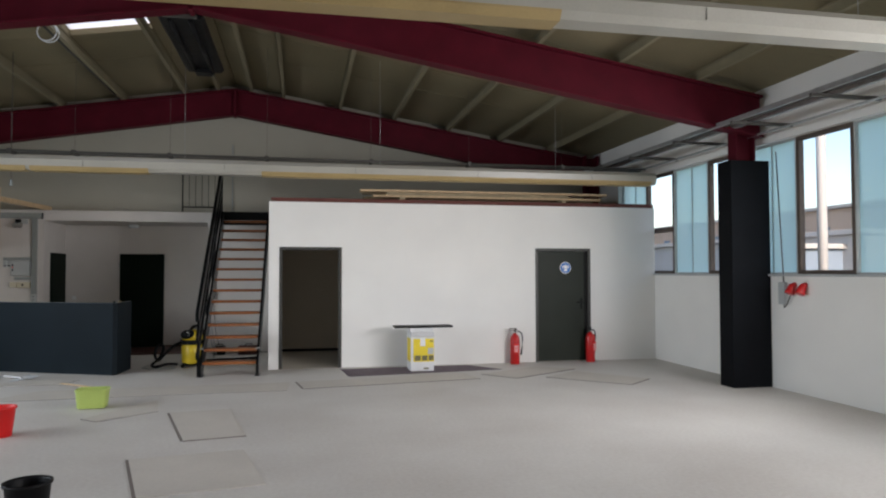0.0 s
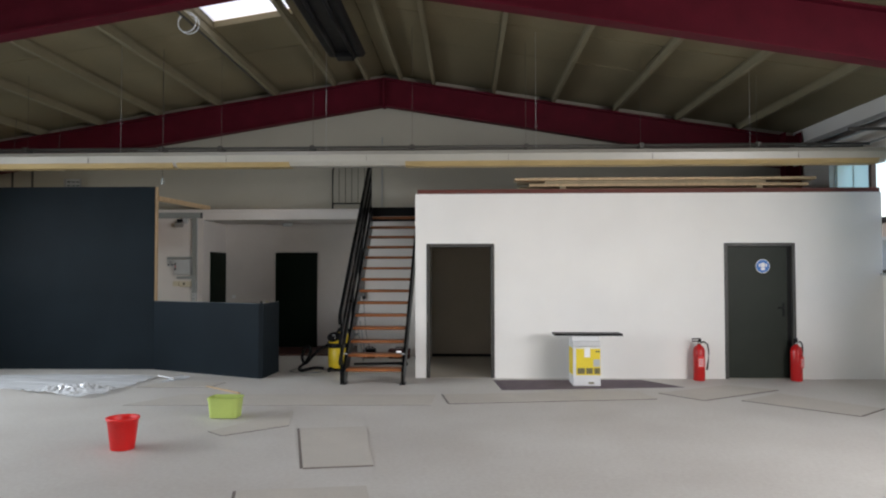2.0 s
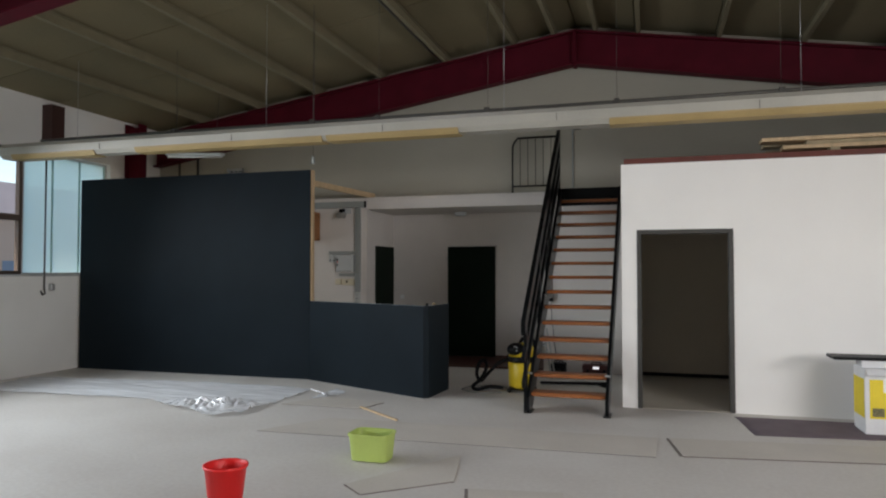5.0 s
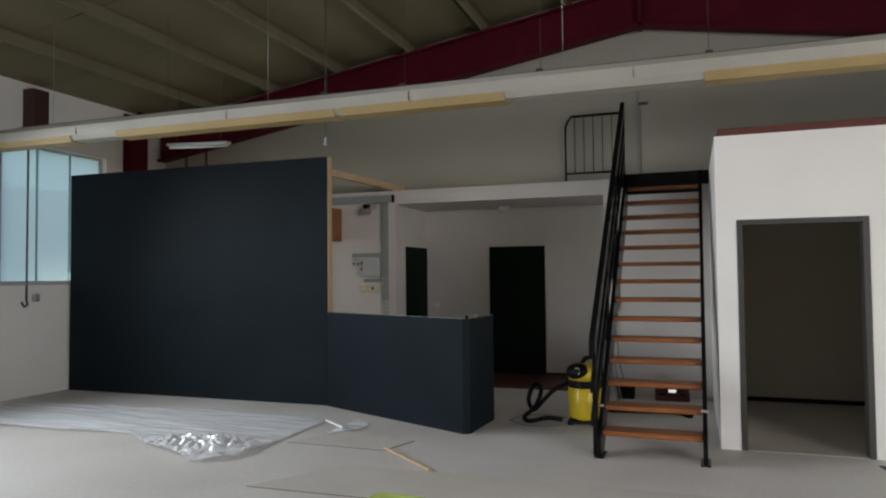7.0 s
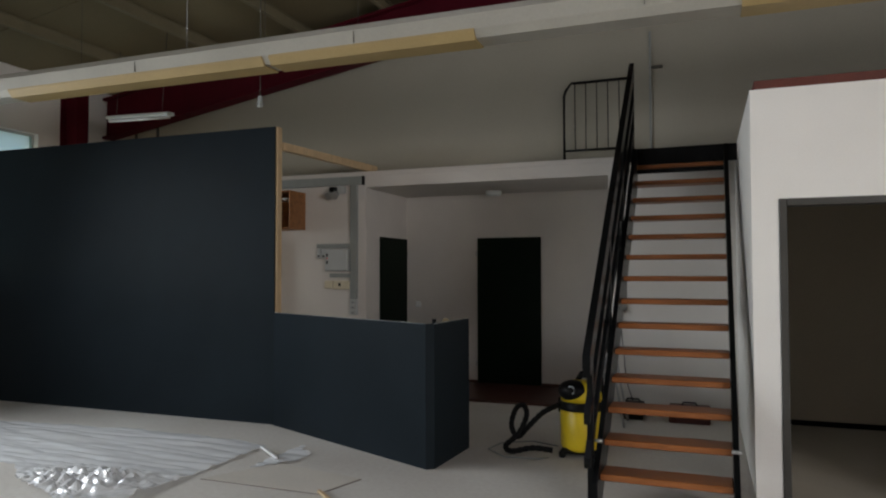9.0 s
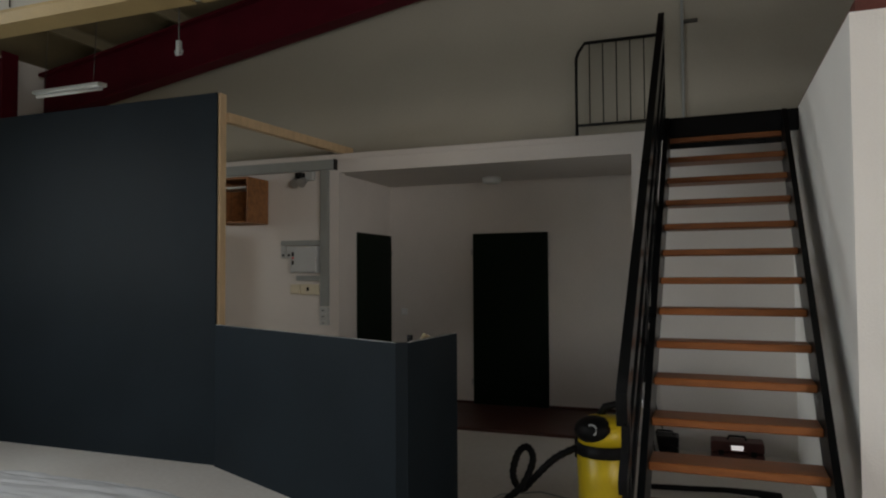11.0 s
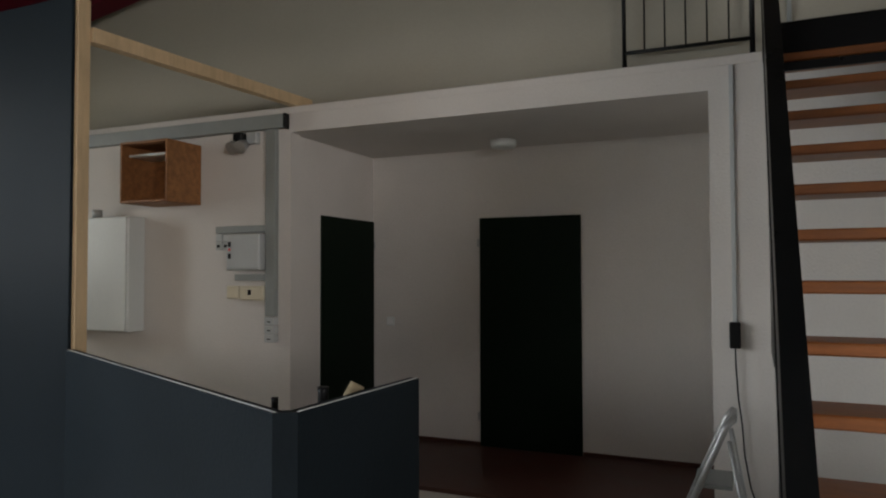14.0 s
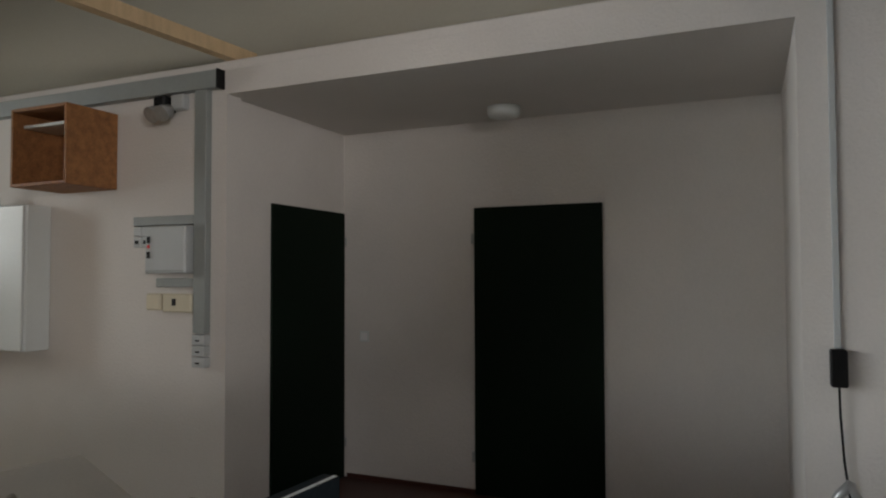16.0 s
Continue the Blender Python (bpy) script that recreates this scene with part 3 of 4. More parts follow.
S(boxes("cable_trunking_top", [(XL, -4.66, YB - 0.06, YB - 0.001, 2.63, 2.735)], TRAY, 0.003), "grey plastic cable trunking along the wall top", "cable trunking")
S(boxes("cable_trunking_end", [(-4.66, -4.645, YB - 0.065, YB - 0.001, 2.625, 2.738)], BLK_PLASTIC, 0.002), "dark end cap of the cable trunking", "cable trunking")
tr = empty("trunking_drop", (-4.83, YB, 1.0))
boxes("channel", [(0, 0.09, -0.05, -0.001, 0.2, 1.628)], TRAY, 0.003, tr)
for i in range(3):
    boxes("socket", [(0.0, 0.092, -0.058, -0.001, 0.004 + 0.065 * i, 0.064 + 0.065 * i)], GREY_BOX, 0.004, tr)
    boxes("slot", [(0.03, 0.06, -0.061, -0.059, 0.025 + 0.065 * i, 0.034 + 0.065 * i)], BLK_PLASTIC, 0, tr)
tagged(tr, "grey vertical cable trunking ending in three sockets", "cable trunking")
fb = empty("fuse_box", (-5.31, YB, 1.3))
boxes("upper_channel", [(0, 0.479, -0.05, -0.001, 0.54, 0.595)], TRAY, 0.003, fb)
boxes("housing", [(0.15, 0.465, -0.10, -0.001, 0.25, 0.53)], GREY_BOX, 0.008, fb)
boxes("cover_line", [(0.16, 0.455, -0.103, -0.1005, 0.262, 0.268)], TRAY, 0, fb)
for i in range(2):
    boxes("socket", [(0.0 + 0.07 * i, 0.064 + 0.07 * i, -0.05, -0.001, 0.41, 0.475), (0.0 + 0.07 * i, 0.064 + 0.07 * i, -0.05, -0.001, 0.478, 0.535)], GREY_BOX, 0.006, fb)
    boxes("slot", [(0.018 + 0.07 * i, 0.046 + 0.07 * i, -0.054, -0.0505, 0.43, 0.452)], BLK_PLASTIC, 0, fb)
boxes("button", [(0.175, 0.195, -0.108, -0.101, 0.40, 0.42)], RED, 0.002, fb)
boxes("switch", [(0.172, 0.197, -0.108, -0.101, 0.43, 0.47), (0.172, 0.197, -0.108, -0.101, 0.34, 0.38)], BLK_PLASTIC, 0.002, fb)
boxes("lower_channel", [(0.19, 0.479, -0.05, -0.001, 0.17, 0.222)], TRAY, 0.003, fb)
boxes("junction_box", [(0.12, 0.235, -0.06, -0.001, 0.03, 0.13), (0.24, 0.468, -0.05, -0.001, 0.02, 0.13)], CREAM_BOX, 0.008, fb)
boxes("socket_hole", [(0.32, 0.35, -0.053, -0.0505, 0.06, 0.1)], BLK_PLASTIC, 0, fb)
tagged(fb, "grey distribution box with sockets and cream junction boxes", "fuse box")
lp = empty("emergency_lamp", (-5.05, YB, 2.5))
boxes("base", [(0.04, 0.14, -0.06, -0.001, 0.03, 0.12)], GREY_BOX, 0.008, lp)
boxes("body", [(-0.05, 0.04, -0.11, -0.001, 0.02, 0.11)], BLK_PLASTIC, 0.01, lp)
for dx in (-0.06, 0.05):
    bm = bmesh.new()
    add_tube(bm, [(dx * .7, -0.06, 0.03), (dx * .7, -0.1, 0.01), (dx * .75, -0.13, -0.01)], [0.035, 0.045, 0.05], 18)
    finish(bm, "spotlight", GALV, lp)
tagged(lp, "grey twin-spot emergency lamp on the wall", "emergency lamp")
tagged(tube("conduit_pipe", [(-7.0, YB - 0.05, 1.0), (-7.0, YB - 0.05, 2.63)], 0.03, PIPE), "dark vertical conduit beside the wall cabinet", "conduit")

# alcove
al = empty("ceiling_lamp", (-3.26, 15.55, AT))
lathe("shade", [(0.105, -0.002), (0.105, -0.04), (0.095, -0.062), (0.05, -0.07), (0.001, -0.072)], CAB, al)
tagged(al, "round white flush ceiling lamp, switched off", "ceiling lamp")
S(boxes("alcove_baseboard", [(AL, -3.6, AB - 0.012, AB - 0.001, 0.03, 0.06), (-2.71, AR, AB - 0.012, AB - 0.001, 0.03, 0.06)], DARK_FLOOR, 0.002), "thin dark baseboard in the alcove", "baseboard")
sw = empty("light_switch", (AL + 0.15, AB, 1.08))
boxes("plate", [(-0.04, 0.04, -0.012, -0.001, -0.04, 0.04)], CAB, 0.004, sw)
boxes("rocker", [(-0.028, 0.028, -0.017, -0.0125, -0.028, 0.028)], SIGN_W, 0.002, sw)
tagged(sw, "white light switch on the alcove wall", "light switch")
sd = empty("wall_socket_drop", (-1.535, YB, 1.1))
boxes("channel", [(-0.012, 0.012, -0.018, -0.001, 0.14, 1.635)], GREY_BOX, 0.002, sd)
boxes("plug_box", [(-0.03, 0.03, -0.06, -0.001, -0.01, 0.138)], BLK_PLASTIC, 0.006, sd)
tube("cord", [(0.0, -0.03, -0.01), (0.002, -0.03, -0.12), (0.012, -0.025, -0.3), (0.03, -0.025, -0.45), (0.04, -0.02, -0.62), (0.07, -0.03, -0.8), (0.12, -0.04, -0.95), (0.16, -0.06, -1.09)], 0.005, BLK_PLASTIC, sd, 6)
tagged(sd, "grey conduit with black plug box and hanging cord", "wall socket")
tagged(boxes("conduit_strip", [(-1.225, -1.20, 14.735, 14.759, 2.8, 4.2)], TRAY, 0.002), "thin dark conduit on the upper wall", "conduit")
tagged(boxes("pipe_bracket", [(-1.199, -1.08, 14.72, 14.759, 3.78, 3.81)], PIPE, 0.003), "small dark bracket on the upper wall", "bracket")

# ---- stairs ----
st = empty("staircase", (-0.932, 11.444, 0))
st.rotation_euler = (0, 0, radians(-0.8))
RISE, GO, NT = 0.1838, 0.1943, 14
PITCH, TOPY = RISE / GO, 2.58
for i in range(NT):
    z, y = 0.2124 + RISE * i, GO * i
    boxes("tread", [(-0.405, 0.405, y, y + 0.235, z - 0.042, z)], TREAD, 0.006, st)
for x in (-0.425, 0.425):
    prism("stringer", [(-0.09, 0.0), (0.10, 0.0), (TOPY + 0.05, PITCH * (TOPY - 0.05)), (TOPY + 0.05, 2.775), (TOPY - 0.02, 2.775), (-0.09, 0.17)], x - 0.018, x + 0.018, STEEL_BLK, "x", st)
    tube("bolt", [(x - 0.03, 0.04, 0.42), (x + 0.03, 0.04, 0.42)], 0.012, GALV, st, 8)
boxes("landing_beam", [(-0.47, 0.56, TOPY, TOPY + 0.05, 2.612, 2.775)], STEEL_BLK, 0.004, st)
boxes("tread_support", [(-0.406, 0.406, TOPY - 0.045, TOPY - 0.025, 2.515, 2.558)], STEEL_BLK, 0.003, st)
boxes("landing_plate", [(-0.47, 0.56, TOPY + 0.05, 3.30, 2.735, 2.775)], STEEL_BLK, 0.003, st)
# balustrade on the open side
for nm, lift, w, h in (("handrail", 1.0, 0.05, 0.15), ("rail", 0.62, 0.04, 0.07), ("rail", 0.34, 0.04, 0.07)):
    a, b = -0.125, TOPY + 0.15
    za, zb = lift, lift + PITCH * (b - a)
    prism(nm, [(a, za - h / 2), (a + 0.02, za - h), (b, zb - h), (b, zb), (a, za)], -0.466 - w / 2, -0.466 + w / 2, STEEL_BLK, "x", st)
for y in (0.0, 0.9, 1.75, TOPY + 0.14):
    z0 = 0 if y == 0 else PITCH * y + 0.05
    boxes("post", [(-0.482, -0.444, y - 0.025, y + 0.025, z0, 0.9 + PITCH * (y + 0.125))], STEEL_BLK, 0.003, st)
boxes("side_board", [(-0.478, -0.444, 1.47, 1.95, 1.19, 1.98)], STEEL_BLK, 0.006, st)
for x in (-0.425, 0.425):
    boxes("foot_plate", [(x - 0.04, x + 0.04, -0.11, 0.13, 0, 0.012)], STEEL_BLK, 0.002, st)
tagged(st, "black steel open staircase with orange-brown wooden treads", "staircase")

gr = empty("guard_rail", (-2.155, 14.66, 2.80))
tube("frame", [(0, 0, 0), (0, 0, 0.74), (0.02, 0, 0.80), (0.08, 0, 0.88), (0.735, 0, 0.88)], 0.016, STEEL_BLK, gr)
tube("bottom_bar", [(0, 0, 0.11), (0.74, 0, 0.11)], 0.013, STEEL_BLK, gr)
tube("end_post", [(0.74, 0, 0), (0.74, 0, 0.88)], 0.016, STEEL_BLK, gr)
for i in range(1, 6):
    tube("bar", [(0.1225 * i, 0, 0.11), (0.1225 * i, 0, 0.88)], 0.0055, STEEL_BLK, gr, 6)
tagged(gr, "black tubular guard rail standing on the ledge", "guard rail")


# things under the stairs
def vacuum():
    v = empty("wet_dry_vacuum", (-1.665, 12.72, 0))
    v.scale = (1.06, 1.06, 1.05)
    lathe("tank", [(0.150, 0.05), (0.162, 0.08), (0.168, 0.36), (0.160, 0.37)], YELLOW, v)
    lathe("band", [(0.172, 0.365), (0.176, 0.38), (0.172, 0.43), (0.166, 0.435)], BLK_PLASTIC, v)
    lathe("head", [(0.164, 0.433), (0.158, 0.50), (0.135, 0.56), (0.10, 0.585), (0.05, 0.595), (0.001, 0.596)], YELLOW, v)
    bm = bmesh.new()
    bmesh.ops.create_uvsphere(bm, u_segments=20, v_segments=12, radius=0.1, matrix=Matrix.Translation((-0.05, -0.085, 0.52)) @ Matrix.Diagonal((1.2, 1.0, 0.85, 1)))
    finish(bm, "motor_cover", BLK_PLASTIC, v, True)
    bm = bmesh.new()
    add_tube(bm, [(-0.055 + 0.03 * math.cos(a), -0.175 + 0.006 * math.sin(a), 0.535 + 0.03 * math.sin(a)) for a in [math.radians(d) for d in range(-60, 130, 20)]], 0.006, 6)
    finish(bm, "switch", CAB, v)
    tube("grip", [(-0.03, 0.02, 0.585), (0.0, 0.02, 0.64), (0.10, 0.03, 0.67), (0.15, 0.03, 0.60), (0.155, 0.02, 0.46)], 0.024, BLK_PLASTIC, v)
    boxes("clip", [(-0.18, -0.15, -0.03, 0.03, 0.33, 0.45), (0.15, 0.18, -0.03, 0.03, 0.33, 0.45)], BLK_PLASTIC, 0.006, v)
    boxes("base", [(-0.15, 0.15, -0.15, 0.15, 0.03, 0.07)], BLK_PLASTIC, 0.02, v)
    for dx, dy in ((-0.13, -0.13), (0.13, -0.13), (-0.13, 0.13), (0.13, 0.13)):
        lathe("castor", [(0.02, 0.0), (0.028, 0.01), (0.028, 0.04), (0.015, 0.05)], BLK_PLASTIC, v, 12, (dx, dy, 0))
    pts = []
    ctrl = [(-0.16, -0.06, 0.40), (-0.28, -0.12, 0.34), (-0.40, -0.12, 0.22), (-0.50, -0.08, 0.12), (-0.56, -0.05, 0.2), (-0.53, -0.03, 0.33), (-0.47, -0.03, 0.37), (-0.43, -0.06, 0.30), (-0.48, -0.12, 0.16), (-0.58, -0.15, 0.06), (-0.52, -0.2, 0.03), (-0.35, -0.2, 0.07), (-0.18, -0.19, 0.06)]
    for i in range(len(ctrl) - 1):
        p0, p1, p2, p3 = [Vector(ctrl[max(0, min(len(ctrl) - 1, i + k))]) for k in (-1, 0, 1, 2)]
        for j in range(7):
            t = j / 7
            pts.append(0.5 * (2 * p1 + (p2 - p0) * t + (2 * p0 - 5 * p1 + 4 * p2 - p3) * t * t + (3 * p1 - p0 - 3 * p2 + p3) * t ** 3))
    tube("hose", pts, [0.024 if i % 2 else 0.020 for i in range(len(pts))], BLK_PLASTIC, v, 10)
    tagged(v, "yellow and black wet vacuum cleaner with coiled hose", "vacuum cleaner")


vacuum()
tagged(tube("power_cable", [(-1.9, 12.9, 0.008), (-2.15, 13.0, 0.008), (-2.4, 12.85, 0.008), (-2.45, 12.6, 0.008), (-2.25, 12.4, 0.008), (-2.0, 12.42, 0.008), (-1.9, 12.5, 0.008)], 0.006, TRAY, None, 6), "thin grey power cable lying on the floor", "cable")
tagged(tube("suction_pipe", [(-1.52, 13.3, 0.03), (-1.2, 13.35, 0.03), (-0.95, 13.4, 0.03), (-0.75, 13.38, 0.035), (-0.62, 13.3, 0.03)], [0.02, 0.02, 0.02, 0.024, 0.045], BLK_PLASTIC), "black suction pipe lying under the stairs", "pipe")


def tool_case(x, y, w, d, h, material, label, tag):
    c = empty("tool_case", (x, y, 0))
    boxes("shell", [(-w / 2, w / 2, -d / 2, d / 2, 0, h * 0.48), (-w / 2, w / 2, -d / 2, d / 2, h * 0.5, h)], material, 0.012, c)
    boxes("latch", [(-w * 0.3 - 0.02, -w * 0.3 + 0.02, -d / 2 - 0.012, -d / 2 + 0.002, h * 0.38, h * 0.62), (w * 0.3 - 0.02, w * 0.3 + 0.02, -d / 2 - 0.012, -d / 2 + 0.002, h * 0.38, h * 0.62)], BLK_PLASTIC, 0.003, c)
    tube("grip", [(-0.07, 0, h - 0.005), (-0.06, 0, h + 0.03), (0.06, 0, h + 0.03), (0.07, 0, h - 0.005)], 0.009, BLK_PLASTIC, c)
    if tag:
        boxes("display", [(-0.045, 0.045, -d / 2 - 0.004, -d / 2 - 0.001, h * 0.64, h * 0.86)], DISPLAY, 0, c)
    tagged(c, label, "tool case")


DISPLAY = mat("lit_white_display", (0.8, 0.8, 0.8), 0.4, bump=0)
DISPLAY.node_tree.nodes["Principled BSDF"].inputs["Emission Color"].default_value = (0.95, 0.97, 1.0, 1)
DISPLAY.node_tree.nodes["Principled BSDF"].inputs["Emission Strength"].default_value = 0.35
DARK_RED = mat("dark_red_plastic", (0.06, 0.012, 0.010), 0.45, scale=5, vary=0.1)
tool_case(-1.40, 14.38, 0.22, 0.2, 0.17, BLK_PLASTIC, "small black tool case against the wall", False)
tool_case(-0.84, 14.35, 0.40, 0.2, 0.17, DARK_RED, "dark red charger case with lit white display by the wall", True)
lad = empty("step_stool", (-1.54, 14.05, 0))
for s_ in (-0.17, 0.17):
    tube("leg", [(-0.36, s_, 0), (-0.04, s_ * 0.85, 0.76), (0.0, s_ * 0.8, 0.81)], 0.017, GALV, lad)
    tube("leg", [(0.10, s_, 0), (-0.02, s_ * 0.9, 0.70)], 0.013, GALV, lad)
for k in (0.24, 0.48):
    x = -0.36 + 0.42 * k
    boxes("step", [(x - 0.03, x + 0.15, -0.15, 0.15, k - 0.02, k)], TRAY, 0.005, lad)
tube("top_bar", [(0.0, -0.136, 0.80), (0.0, 0.136, 0.80)], 0.016, GALV, lad)
tagged(lad, "small grey metal step stool beside the stairs", "step stool")

# ---- front of the white room ----
bx = empty("carton", (2.09, 11.46, 0.006))
boxes("body", [(-0.19, 0.19, -0.19, 0.19, 0, 0.62)], CARTON_W, 0.004, bx)
boxes("print_panel", [(-0.15, 0.188, -0.1935, -0.1905, 0.15, 0.52), (-0.1935, -0.1905, -0.17, 0.18, 0.15, 0.52)], CARTON, 0, bx)
boxes("label_plate", [(-0.035, 0.045, -0.197, -0.194, 0.40, 0.54)], SIGN_W, 0, bx)
PRINT = mat("dark_print", (0.16, 0.14, 0.06), 0.6, scale=40, vary=0.5)
boxes("picture_print", [(-0.13, -0.03, -0.197, -0.194, 0.17, 0.25), (-0.01, 0.08, -0.197, -0.194, 0.17, 0.25), (0.10, 0.18, -0.197, -0.194, 0.17, 0.25)], PRINT, 0, bx)
boxes("picture_panel", [(0.09, 0.18, -0.197, -0.194, 0.27, 0.37)], GREY_BOX, 0, bx)
boxes("text_bar", [(0.02, 0.10, -0.1965, -0.1905, 0.03, 0.055), (0.12, 0.18, -0.197, -0.194, 0.47, 0.49)], PRINT, 0, bx)
prism("flap", [(-0.19, 0.62), (-0.185, 0.62), (-0.25, 0.56), (-0.255, 0.565)], -0.18, 0.18, CARTON_W, "x", bx)
boxes("flap", [(-0.19, 0.19, -0.10, 0.1, 0.62, 0.69)], CARTON_W, 0.004, bx)
tagged(bx, "yellow and white printed carton on the felt sheet", "carton")
tt = boxes("table_board", [(-0.48, 0.48, -0.15, 0.15, 0, 0.03)], BLK_PLASTIC, 0.005)
tt.matrix_world = pose(2.13, 11.48, 0.697, 0, 0, 0)
tagged(tt, "black board laid across the carton", "board")


def cloth(name, outline, z, material, label, cat, n=26, amp=0.006):
    """A thin sheet with faint waves, cut to four corners."""
    a, b, c, d = [Vector((*p, 0)) for p in outline]
    bm = bmesh.new()
    g = []
    for i in range(n + 1):
        row = []
        for j in range(n + 1):
            u, v = i / n, j / n
            p = (a * (1 - u) + b * u) * (1 - v) + (d * (1 - u) + c * u) * v
            h = amp * (0.5 + 0.5 * noise.noise((p.x * 3.1, p.y * 3.1, 2.0)))
            if i in (0, n) or j in (0, n):
                h = 0
            e = 0.015 * noise.noise((p.x * 4, p.y * 4, 9))
            row.append(bm.verts.new((p.x + e, p.y + e, z + 0.003 + h)))
        g.append(row)
    for i in range(n):
        for j in range(n):
            bm.faces.new((g[i][j], g[i + 1][j], g[i + 1][j + 1], g[i][j + 1])).smooth = True
    ob = finish(bm, name, material)
    mod = ob.modifiers.new("thick", "SOLIDIFY")
    mod.thickness, mod.offset = 0.003, -1
    return tagged(ob, label, cat)


cloth("felt_sheet", [(0.88, 10.92), (3.42, 11.22), (2.98, 11.86), (0.80, 11.80)], 0, FELT, "mauve-grey felt sheet spread on the floor", "floor cloth")


def cover_board(pts, edges, h=0.007, w=0.025):
    """A flat floor cover with some dark cut edges; edges: pairs of corner numbers."""
    root = empty("cover_board", (pts[0][0], pts[0][1], 0))
    x0, y0 = pts[0]
    prism("sheet", [(x - x0, y - y0) for x, y in pts], 0.0, h, BOARD, "z", root)
    for a, b in edges:
        bm = bmesh.new()
        p, q = Vector((pts[a][0] - x0, pts[a][1] - y0)), Vector((pts[b][0] - x0, pts[b][1] - y0))
        slab(bm, p, q, -w, 0.0, h - 0.002)
        finish(bm, "edge_strip", BOARD_EDGE, root)
    tagged(root, "pale floor protection board with dark edge", "floor board", "floor protection boards")


def ccw(pts):
    s = sum(a[0] * b[1] - b[0] * a[1] for a, b in zip(pts, pts[1:] + pts[:1]))
    return pts if s > 0 else pts[::-1]


cover_board([(0.2, 9.95), (2.8, 10.33), (2.7, 10.86), (0.1, 10.57)], [(0, 1), (3, 0)])
cover_board([(3.36, 10.24), (4.6, 11.02), (4.05, 11.4), (2.95, 10.74)], [(0, 1), (3, 0)])
cover_board([(4.77, 9.34), (5.27, 9.77), (4.5, 10.75), (3.83, 10.25)], [(3, 0), (0, 1)])
cover_board([(-0.94, 7.16), (-0.37, 7.26), (-0.65, 8.68), (-1.31, 8.58)], [(3, 0), (0, 1)])
cover_board([(-0.99, 5.45), (-0.1, 5.6), (-0.35, 6.7), (-1.29, 6.55)], [(3, 0)])
cover_board([(-3.75, 9.76), (-0.02, 9.86), (0.0, 10.56), (-3.3, 10.5)], [(0, 1)], 0.005, 0.014)
cover_board([(-2.0, 8.25), (-1.46, 8.72), (-1.6, 9.45), (-2.2, 8.43)], [(0, 1), (3, 0)], 0.006, 0.012)
cover_board([(-4.21, 11.05), (-3.21, 11.04), (-3.09, 11.45), (-3.9, 11.6)], [(0, 1), (1, 2)], 0.006, 0.014)
cover_board([(-7.12, 11.5), (-5.82, 11.59), (-5.84, 12.04), (-7.1, 11.95)], [(0, 1), (1, 2)], 0.004, 0.02)


def extinguisher(x, y):
    e = empty("fire_extinguisher", (x, y, 0))
    lathe("cylinder", [(0.075, 0.0), (0.083, 0.012), (0.083, 0.43), (0.07, 0.485), (0.035, 0.515), (0.026, 0.53)], RED_EXT, e)
    lathe("neck", [(0.026, 0.528), (0.026, 0.56), (0.02, 0.57)], CHROME, e, 14)
    boxes("lever", [(-0.02, 0.02, -0.12, 0.03, 0.57, 0.585), (-0.018, 0.018, -0.12, 0.02, 0.605, 0.62), (-0.018, 0.018, 0.0, 0.03, 0.57, 0.62)], BLK_PLASTIC, 0.004, e).rotation_euler = (0, 0, -1.2)
    tube("hose", [(0.02, -0.01, 0.555), (0.07, -0.02, 0.57), (0.12, -0.02, 0.53), (0.135, -0.02, 0.42), (0.125, -0.02, 0.28), (0.105, -0.02, 0.16)], [0.011, 0.011, 0.011, 0.011, 0.011, 0.016], BLK_PLASTIC, e)
    boxes("label_plate", [(-0.045, 0.045, -0.0885, -0.0845, 0.2, 0.36)], RED, 0, e)
    boxes("text_bar", [(-0.035, 0.035, -0.091, -0.089, z, z + 0.012) for z in (0.22, 0.25, 0.28, 0.31)], CARTON_W, 0, e)
    tagged(e, "red fire extinguisher with black hose on the floor", "fire extinguisher", "fire extinguishers")
    return e


ext = extinguisher(3.83, 11.84)
copy_thing(ext, pose(5.24, 11.84, 0, 0, 0, 35))

# planks stored on the room's deck
BEARER_Z = RH + 0.072
for x in (1.9, 4.9):
    tagged(boxes("bearer", [(x - 0.05, x + 0.05, 12.2, 13.4, BEARER_Z, BEARER_Z + 0.06)], PINE_X, 0.004), "rough timber bearer under stored boards", "bearer", "bearers")
zz = BEARER_Z + 0.061
for i in range(9):
    lay, col = divmod(i, 3)
    x0 = 1.25 + random.uniform(-0.1, 0.6)
    x1 = 5.2 + random.uniform(-0.2, 0.6)
    z0 = zz + lay * 0.047
    y0 = 12.22 + col * 0.34 + random.uniform(0, 0.06)
    tagged(boxes("stored_plank", [(x0, x1, y0, y0 + 0.22, z0, z0 + 0.042)], PINE_X if i % 2 else PINE, 0.004), "long weathered timber plank stacked on the deck", "plank", "stored planks")

# ---- loose things on the hall floor ----
def bucket(name, x, y, r0, r1, h, material, label):
    b = empty(name, (x, y, 0))
    lathe("shell", [(r0 - 0.01, 0), (r0, 0.006), (r1, h - 0.02), (r1 + 0.01, h - 0.018), (r1 + 0.012, h), (r1 - 0.002, h), (r1 - 0.006, h - 0.02), (r0 - 0.006, 0.012), (0.001, 0.011)], material, b)
    tagged(b, label, "bucket")


